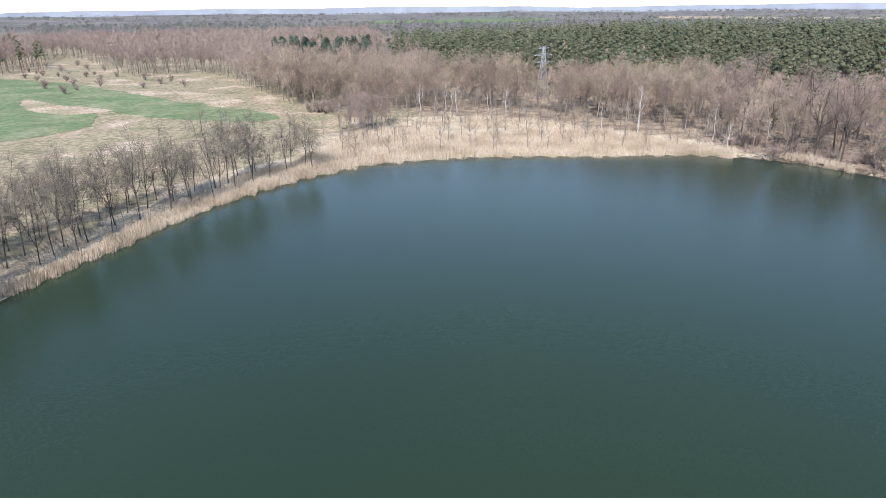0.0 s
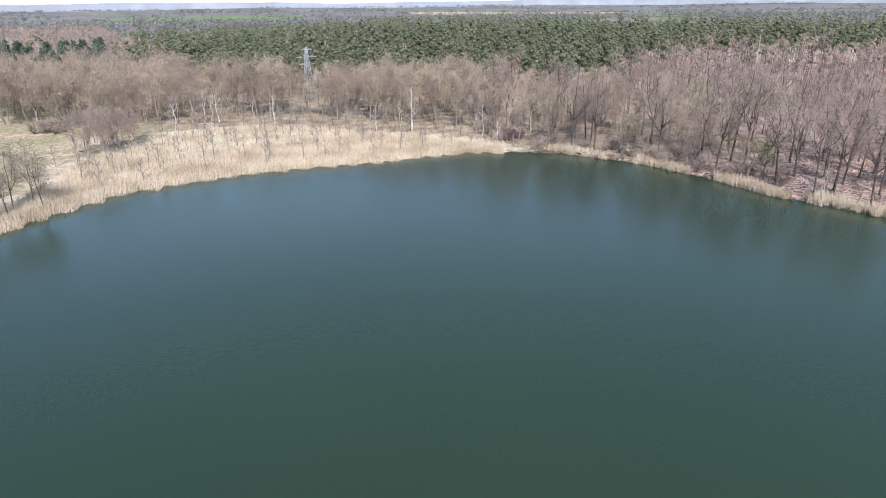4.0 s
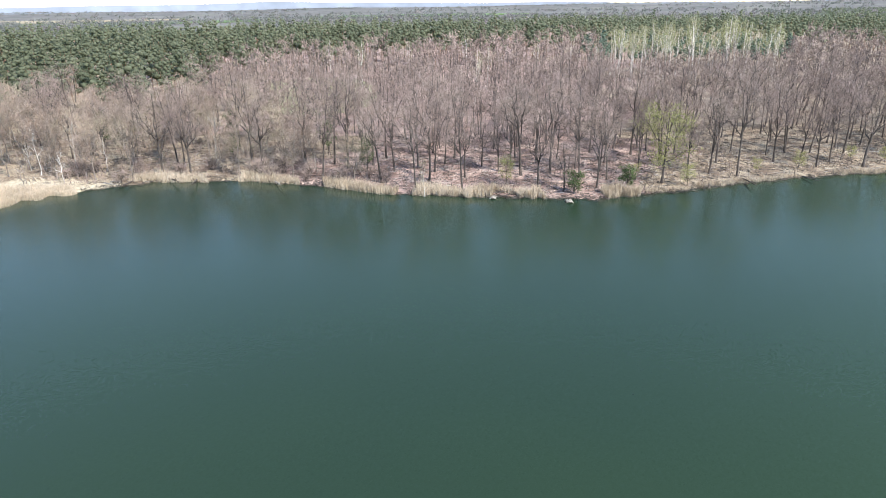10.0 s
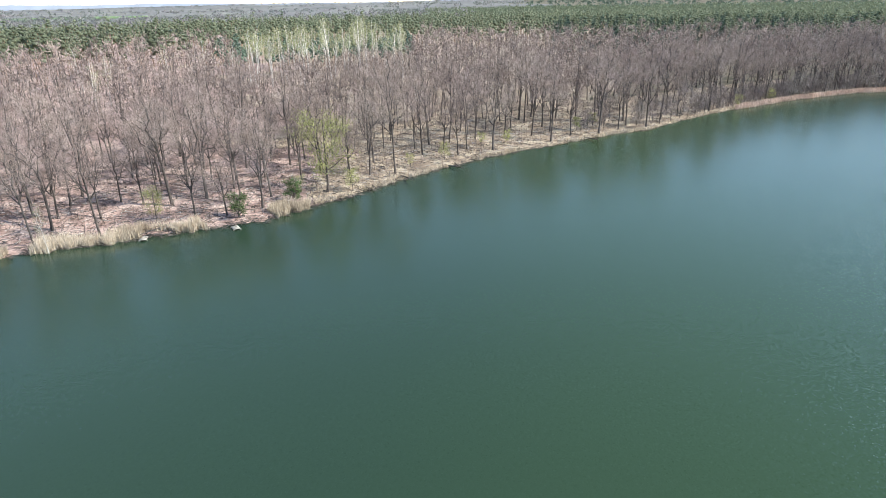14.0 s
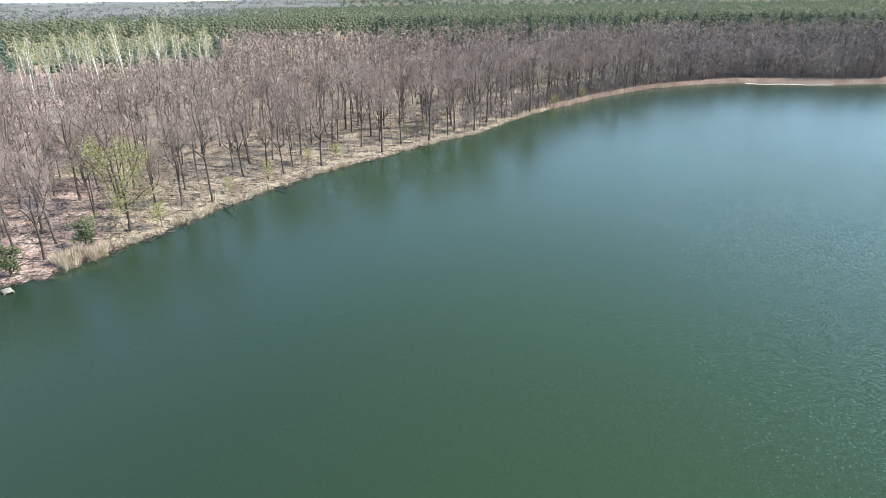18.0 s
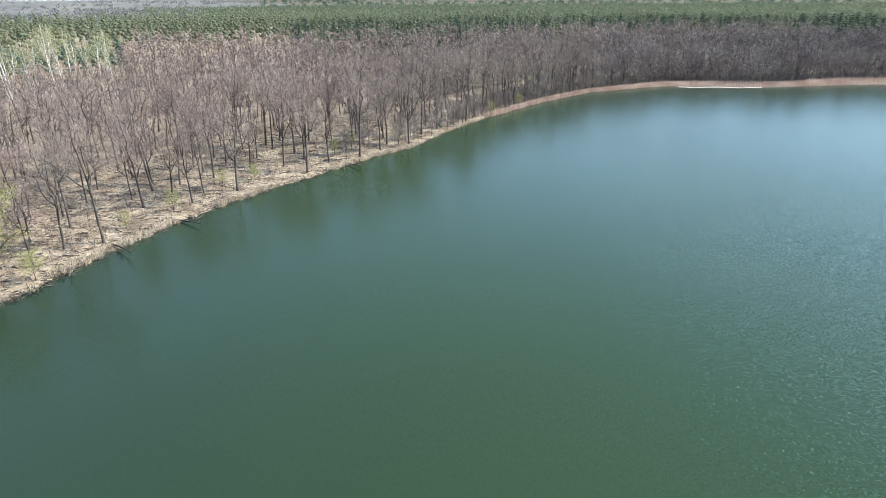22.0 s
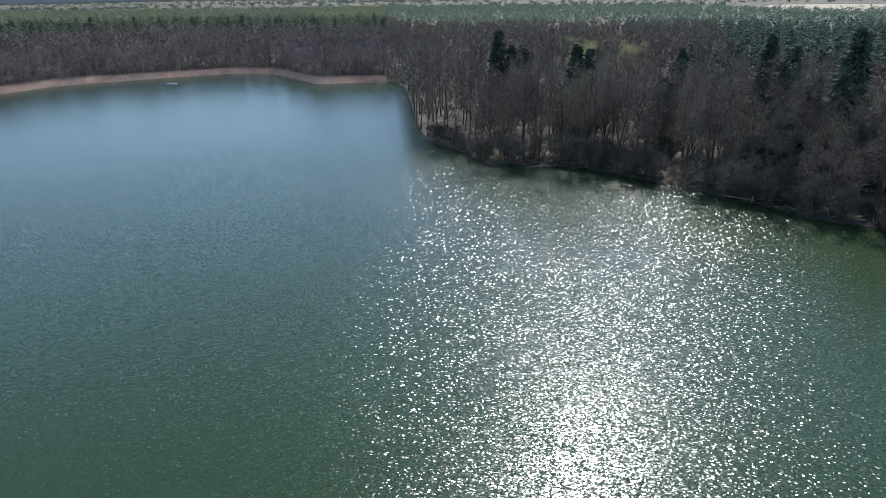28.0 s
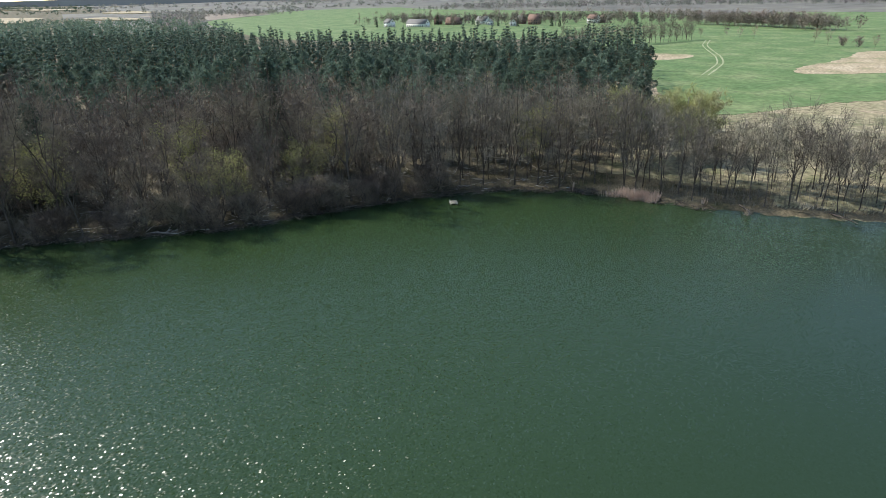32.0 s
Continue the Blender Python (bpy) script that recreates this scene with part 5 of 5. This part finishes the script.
for az_, out_, turn_, len_, r_, pale_ in ((24, 1, 240, 7, 0.14, 1), (18.5, 2, 225, 8, 0.16, 0), (16.5, 2, 250, 9, 0.16, 0), (14, 3, 215, 8, 0.15, 0), (12, 3, 262, 7, 0.12, 1), (70, 1.5, 190, 6, 0.13, 0), (74, 2, 205, 8, 0.15, 0),
                                          (80, 1, 215, 7, 0.15, 0), (97, 1, 200, 7, 0.16, 0), (47, 4, 170, 8, 0.14, 0), (40, 6, 150, 7, 0.13, 1), (184, 0, 30, 6, 0.09, 1), (198, -0.5, 125, 7, 0.09, 1), (206, 1, 65, 5, 0.09, 0),
                                          (218, 2, 70, 7, 0.1, 0), (222, 1, 85, 5, 0.08, 1), (226, 3, 20, 6, 0.09, 0), (234, 2, 50, 6, 0.09, 0), (244, 4, 20, 6, 0.1, 1), (252, 3, 340, 6, 0.1, 0), (277, 2, 10, 7, 0.13, 0), (284, 2, 20, 7, 0.13, 0)):
    q_ = spot(np.array(float(az_)), shore_r(az_) + out_)
    fallen_tree(float(q_[0]), float(q_[1]), turn_, len_, r_, M_BARKP if pale_ else M_BARKD, ("pale bleached" if pale_ else "dark wet") + " fallen trunk with broken branches at the waterline")


def brush_heap(x, y):
    n = 60
    way = unit(np.column_stack([rng.normal(size=(n, 2)), np.abs(rng.normal(size=n)) * 0.8 + 0.2]))
    V, T = slivers(np.zeros((n, 3)), way, 2.2 * rng.uniform(0.5, 1.2, n), 0.16)
    ob = new("bleached_branches", tri_mesh("bleached_branches", V, T, M_BARKP))
    ob.matrix_basis = pose(x, y, max(0.1, float(ground_z(np.array([x, y])))))
    tagged(ob, "bleached white dead branches fanned out at the waterline", "dead branch")


brush_heap(*HEAP)


def jetty(x, y, turn, length, width):
    """A small fishing stage: deck boards on posts, with a bearer on each side."""
    e = new("fishing_stage")
    board = tri_mesh("deck_board", *box(-0.09, -width / 2, -0.02, 0.09, width / 2, 0.02), M_WOOD)
    for k in range(int(length / 0.21)):
        part("deck_board", board, e).location = (0.1 + k * 0.21, 0, 0.26 + rng.uniform(-0.006, 0.006))
    bearer = tri_mesh("bearer", *box(0, -0.05, 0.12, length, 0.05, 0.24), M_WOOD)
    for s in (-1, 1):
        part("bearer", bearer, e).location = (0, s * (width / 2 - 0.12), 0)
        for f in (0.12, length - 0.12):
            part("post", tri_mesh("post", *tube([[0, 0, -1.2], [0, 0, 0.24]], [0.06, 0.06], 7), M_WOOD), e).location = (f, s * (width / 2 + 0.03), 0)
    e.matrix_basis = pose(x, y, 0, 0, 0, turn)
    tagged(e, "small weathered plank fishing stage over the water", "jetty", "fishing stages")


for x, y, turn in STAGES:
    jetty(x, y, turn, 1.9, 1.2)


def rowing_boat(x, y, turn, length=4.6):
    e = new("rowing_boat")
    st, V = 11, []
    for i in range(st):
        u = i / (st - 1)
        w = 0.75 * math.sin(math.pi * (0.12 + 0.86 * u) ** 0.8) + 0.02
        for j in range(7):
            a = math.pi * j / 6
            V.append([u * length, w * math.cos(a), 0.5 - (0.62 - 0.25 * u ** 3) * math.sin(a) + 0.12 * u ** 2])
    T = []
    for i in range(st - 1):
        for j in range(6):
            p = i * 7 + j
            T += [[p, p + 7, p + 8], [p, p + 8, p + 1]]
    hull = part("hull", tri_mesh("hull", V, T, M_BOAT), e)
    hull.modifiers.new("thickness", "SOLIDIFY").thickness = 0.04
    for f in (0.25, 0.5, 0.75):
        part("bench", tri_mesh("bench", *box(f * length - 0.13, -0.62, 0.3, f * length + 0.13, 0.62, 0.34), M_WOOD), e)
    e.matrix_basis = pose(x, y, -0.1, 0, 0, turn)
    tagged(e, "white open rowing boat moored on the calm bay", "boat")


rowing_boat(*BOAT)


def raft(x, y, turn):
    e = new("raft")
    for s in (-0.5, 0.5):
        part("float", tri_mesh("float", *tube([[-0.9, s, 0.05], [0.9, s, 0.05]], [0.16, 0.16], 8), M_BOAT), e)
    for k in range(6):
        part("deck_board", tri_mesh("deck_board", *box(-0.85 + k * 0.3, -0.7, 0.2, -0.6 + k * 0.3, 0.7, 0.24), M_WOOD), e)
    for s in (-0.6, 0.6):
        part("post", tri_mesh("post", *tube([[s, -0.6, 0.2], [s, -0.6, 0.5]], [0.03, 0.03], 6), M_BOAT), e)
    part("rail", tri_mesh("rail", *tube([[-0.6, -0.6, 0.49], [0.6, -0.6, 0.49]], [0.03, 0.03], 6), M_BOAT), e)
    e.matrix_basis = pose(x, y, 0, 0, 0, turn)
    tagged(e, "small pale wooden raft floating near the bank", "raft")


raft(*RAFT)


def pylon(x, y, high):
    """A lattice mast: four legs, cross braces, three arms with insulators."""
    e = new("power_pylon")
    z0 = float(ground_z(np.array([x, y])))
    half = lambda f: 1.7 * (1 - f) ** 1.2 + 0.3
    lv = np.linspace(0, 1, 9)
    for sx in (-1, 1):
        for sy in (-1, 1):
            part("leg", tri_mesh("leg", *tube([[sx * half(f), sy * half(f), f * high] for f in lv], [0.1] * 9, 4), M_STEEL), e)
    for f0, f1 in zip(lv[:-1], lv[1:]):
        for k in range(4):
            c = [(-1, -1), (1, -1), (1, 1), (-1, 1)]
            (ax, ay), (bx, by) = c[k], c[(k + 1) % 4]
            for lo, hi in ((f0, f1), (f1, f0)):
                part("brace", tri_mesh("brace", *tube([[ax * half(lo), ay * half(lo), lo * high], [bx * half(hi), by * half(hi), hi * high]], [0.05, 0.05], 3), M_STEEL), e)
    for f, w in ((0.7, 3.2), (0.83, 4.2), (0.96, 2.6)):
        for s in (-1, 1):
            arm = part("crossarm", tri_mesh("crossarm", *join([tube([[0, -0.3, f * high], [s * w, 0, f * high]], [0.07, 0.05], 4), tube([[0, 0.3, f * high], [s * w, 0, f * high]], [0.07, 0.05], 4), tube([[0, 0, f * high + 0.8], [s * w, 0, f * high]], [0.06, 0.05], 4)]), M_STEEL), e)
            part("insulator", tri_mesh("insulator", *tube([[s * w * 0.95, 0, f * high], [s * w * 0.95, 0, f * high - 1.2]], [0.09, 0.09], 6), M_PANE), arm)
    e.matrix_basis = pose(x, y, z0, 0, 0, 20)
    tagged(e, "grey steel lattice power pylon standing in the wood", "pylon")


pylon(40.1, 255.9, 20.0)


# ---- village to the west ----
def house(x, y, turn, L, W, H, wall, roof, label):
    e = new("house")
    part("wall", tri_mesh("wall", *box(-L / 2, -W / 2, -0.5, L / 2, W / 2, H), wall), e)
    top, o = H + W * 0.45, 0.4
    V = np.array([[-L / 2, -W / 2, H], [L / 2, -W / 2, H], [L / 2, W / 2, H], [-L / 2, W / 2, H], [-L / 2, 0, top], [L / 2, 0, top]])
    part("gable", tri_mesh("gable", V, [[0, 4, 3], [1, 2, 5]], wall), e)
    R = np.array([[-L / 2 - o, -W / 2 - o, H - 0.35], [L / 2 + o, -W / 2 - o, H - 0.35], [L / 2 + o, W / 2 + o, H - 0.35], [-L / 2 - o, W / 2 + o, H - 0.35], [-L / 2 - o, 0, top + 0.1], [L / 2 + o, 0, top + 0.1]])
    rf = part("roof", tri_mesh("roof", np.vstack([R, R - [0, 0, 0.25]]), [[0, 1, 5], [0, 5, 4], [2, 3, 4], [2, 4, 5], [6, 11, 7], [6, 10, 11], [8, 10, 9], [8, 11, 10], [0, 4, 10], [0, 10, 6], [3, 9, 10], [3, 10, 4], [1, 7, 11], [1, 11, 5], [2, 5, 11], [2, 11, 8]], roof), e)
    part("chimney", tri_mesh("chimney", *box(L * 0.15, -0.4, top - 1, L * 0.15 + 0.8, 0.4, top + 1.0), M_WALLB), rf)
    pane = tri_mesh("window", *box(-0.55, -0.04, -0.7, 0.55, 0.04, 0.7), M_PANE)
    for s in (-1, 1):
        for k in range(int(L / 3)):
            for z in ((1.6, 4.3) if H > 5 else (1.6,)):
                part("window", pane, e).location = (-L / 2 + 1.6 + k * 3, s * (W / 2 + 0.02), z)
    end = tri_mesh("window", *box(-0.04, -0.5, -0.6, 0.04, 0.5, 0.6), M_PANE)
    for s in (-1, 1):
        for yy in (-W / 4, W / 4):
            part("window", end, e).location = (s * (L / 2 + 0.02), yy, 1.7)
        part("window", end, e).location = (s * (L / 2 + 0.02), 0, H + 0.9)
    part("door", tri_mesh("door", *box(-0.5, -0.05, 0, 0.5, 0.05, 2.05), M_WOOD), e).location = (0.2, -W / 2 - 0.02, 0)
    e.matrix_basis = pose(x, y, float(ground_z(np.array([x, y]))), 0, 0, turn)
    tagged(e, label, "house", "village houses")


for x, y, turn, L, W, H, w_, r_, lab in (
        (-639, -298, 60, 11, 8, 5.5, M_WALLW, M_ROOFG, "white rendered house with a grey roof in the village"),
        (-636, -262, 75, 26, 10, 4.0, M_WALLW, M_ROOFG, "long low white barn with a dark grey roof"),
        (-702, -262, 20, 14, 10, 6.5, M_WALLB, M_ROOFR, "red brick house with a red tiled roof"),
        (-690, -238, 80, 18, 9, 4.0, M_WALLB, M_ROOFR, "long brick barn with a red tiled roof"),
        (-692, -203, 70, 14, 10, 4.5, M_WALLW, M_ROOFG, "white house with a pale grey roof"),
        (-676, -190, 10, 9, 7, 3.5, M_WALLW, M_ROOFG, "small white house beside the barn"),
        (-700, -160, 40, 12, 8, 5.5, M_WALLB, M_ROOFG, "brick house with a grey roof among trees"),
        (-683, -141, 80, 12, 9, 6.5, M_WALLB, M_ROOFR, "tall red brick house with a red roof"),
        (-652, -158, 15, 8, 7, 4.0, M_WALLW, M_ROOFG, "white gabled house among bare trees"),
        (-700, -78, 60, 12, 8, 5.5, M_WALLW, M_ROOFR, "white house with a red roof at the village end"),
        (-715, -70, 20, 9, 7, 4.5, M_WALLB, M_ROOFR, "small brick house with a red roof"),
        (-723, 95, 75, 22, 11, 5.0, M_WALLB, M_ROOFG, "long farm building with a dark roof by the trees")):
    house(x, y, turn, L, W, H, w_, r_, lab)

# trees of the village, rows along the fields
vill = np.column_stack([rng.uniform(-800, -640, 620), rng.uniform(-350, 30, 620)])
vill = vill[(vill[:, 0] < -700) | (rng.uniform(0, 1, 620) < 0.3)]
wood("village_spruces", np.column_stack([rng.uniform(-780, -610, 16), rng.uniform(-340, 30, 16)]), far_spruce, (M_BARKD, M_SPRUCE), "dark spruces in the village gardens", "woodland", (0.4, 0.7))
wood("village_trees", vill[:150], dim_oak, (M_BARKD, M_TWIG), "bare garden trees between the village houses", "woodland", (0.5, 0.95))
wood("village_trees", vill[150:], [(far_tree(3.8, 11, 80),) for _ in range(5)], (M_TWIGW,), "dense brown garden trees round the village", "woodland", (0.6, 1.2))
row_a = np.column_stack([np.interp(np.linspace(0, 1, 46), [0, 0.33, 0.66, 1], [-368, -382, -403, -440]), np.interp(np.linspace(0, 1, 46), [0, 0.33, 0.66, 1], [-58, -30, -7, 20])]) + rng.normal(size=(46, 2)) * 1.5
plant("avenue_tree", row_a, walder, "bare tree in a row along the field's edge", "tree", "row of trees at the field", (0.85, 1.1))
plant("field_tree", np.array([[-458, 26], [-476, 44], [-458, 52], [-446, 60], [-406, 90], [-398, 96], [-366, 113.0]]), grey, "single bare tree standing in the green field", "tree", "field trees", (0.5, 0.65))
plant("field_bush", np.array([[-389, 102.0], [-380, 108], [-560, 118]]), bush, "bare rounded bush in the green field", "bush", "field bushes", (1.6, 2.2))
strip_w = np.column_stack([np.interp(np.linspace(0, 1, 150), [0, 0.5, 1], [-660, -615, -545]), np.interp(np.linspace(0, 1, 150), [0, 0.5, 1], [30, 85, 128])]) + rng.normal(size=(150, 2)) * 7
wood("field_copse", strip_w + rng.normal(size=(150, 2)) * 4, [(far_tree(4.2, 12, 90),) for _ in range(5)], (M_TWIGW,), "dense brown copse between green fields", "woodland", (0.7, 1.2))
wood("field_copse", strip_w, dim_oak, (M_BARK, M_TWIG), "strip of bare trees between green fields", "woodland", (0.5, 0.9))
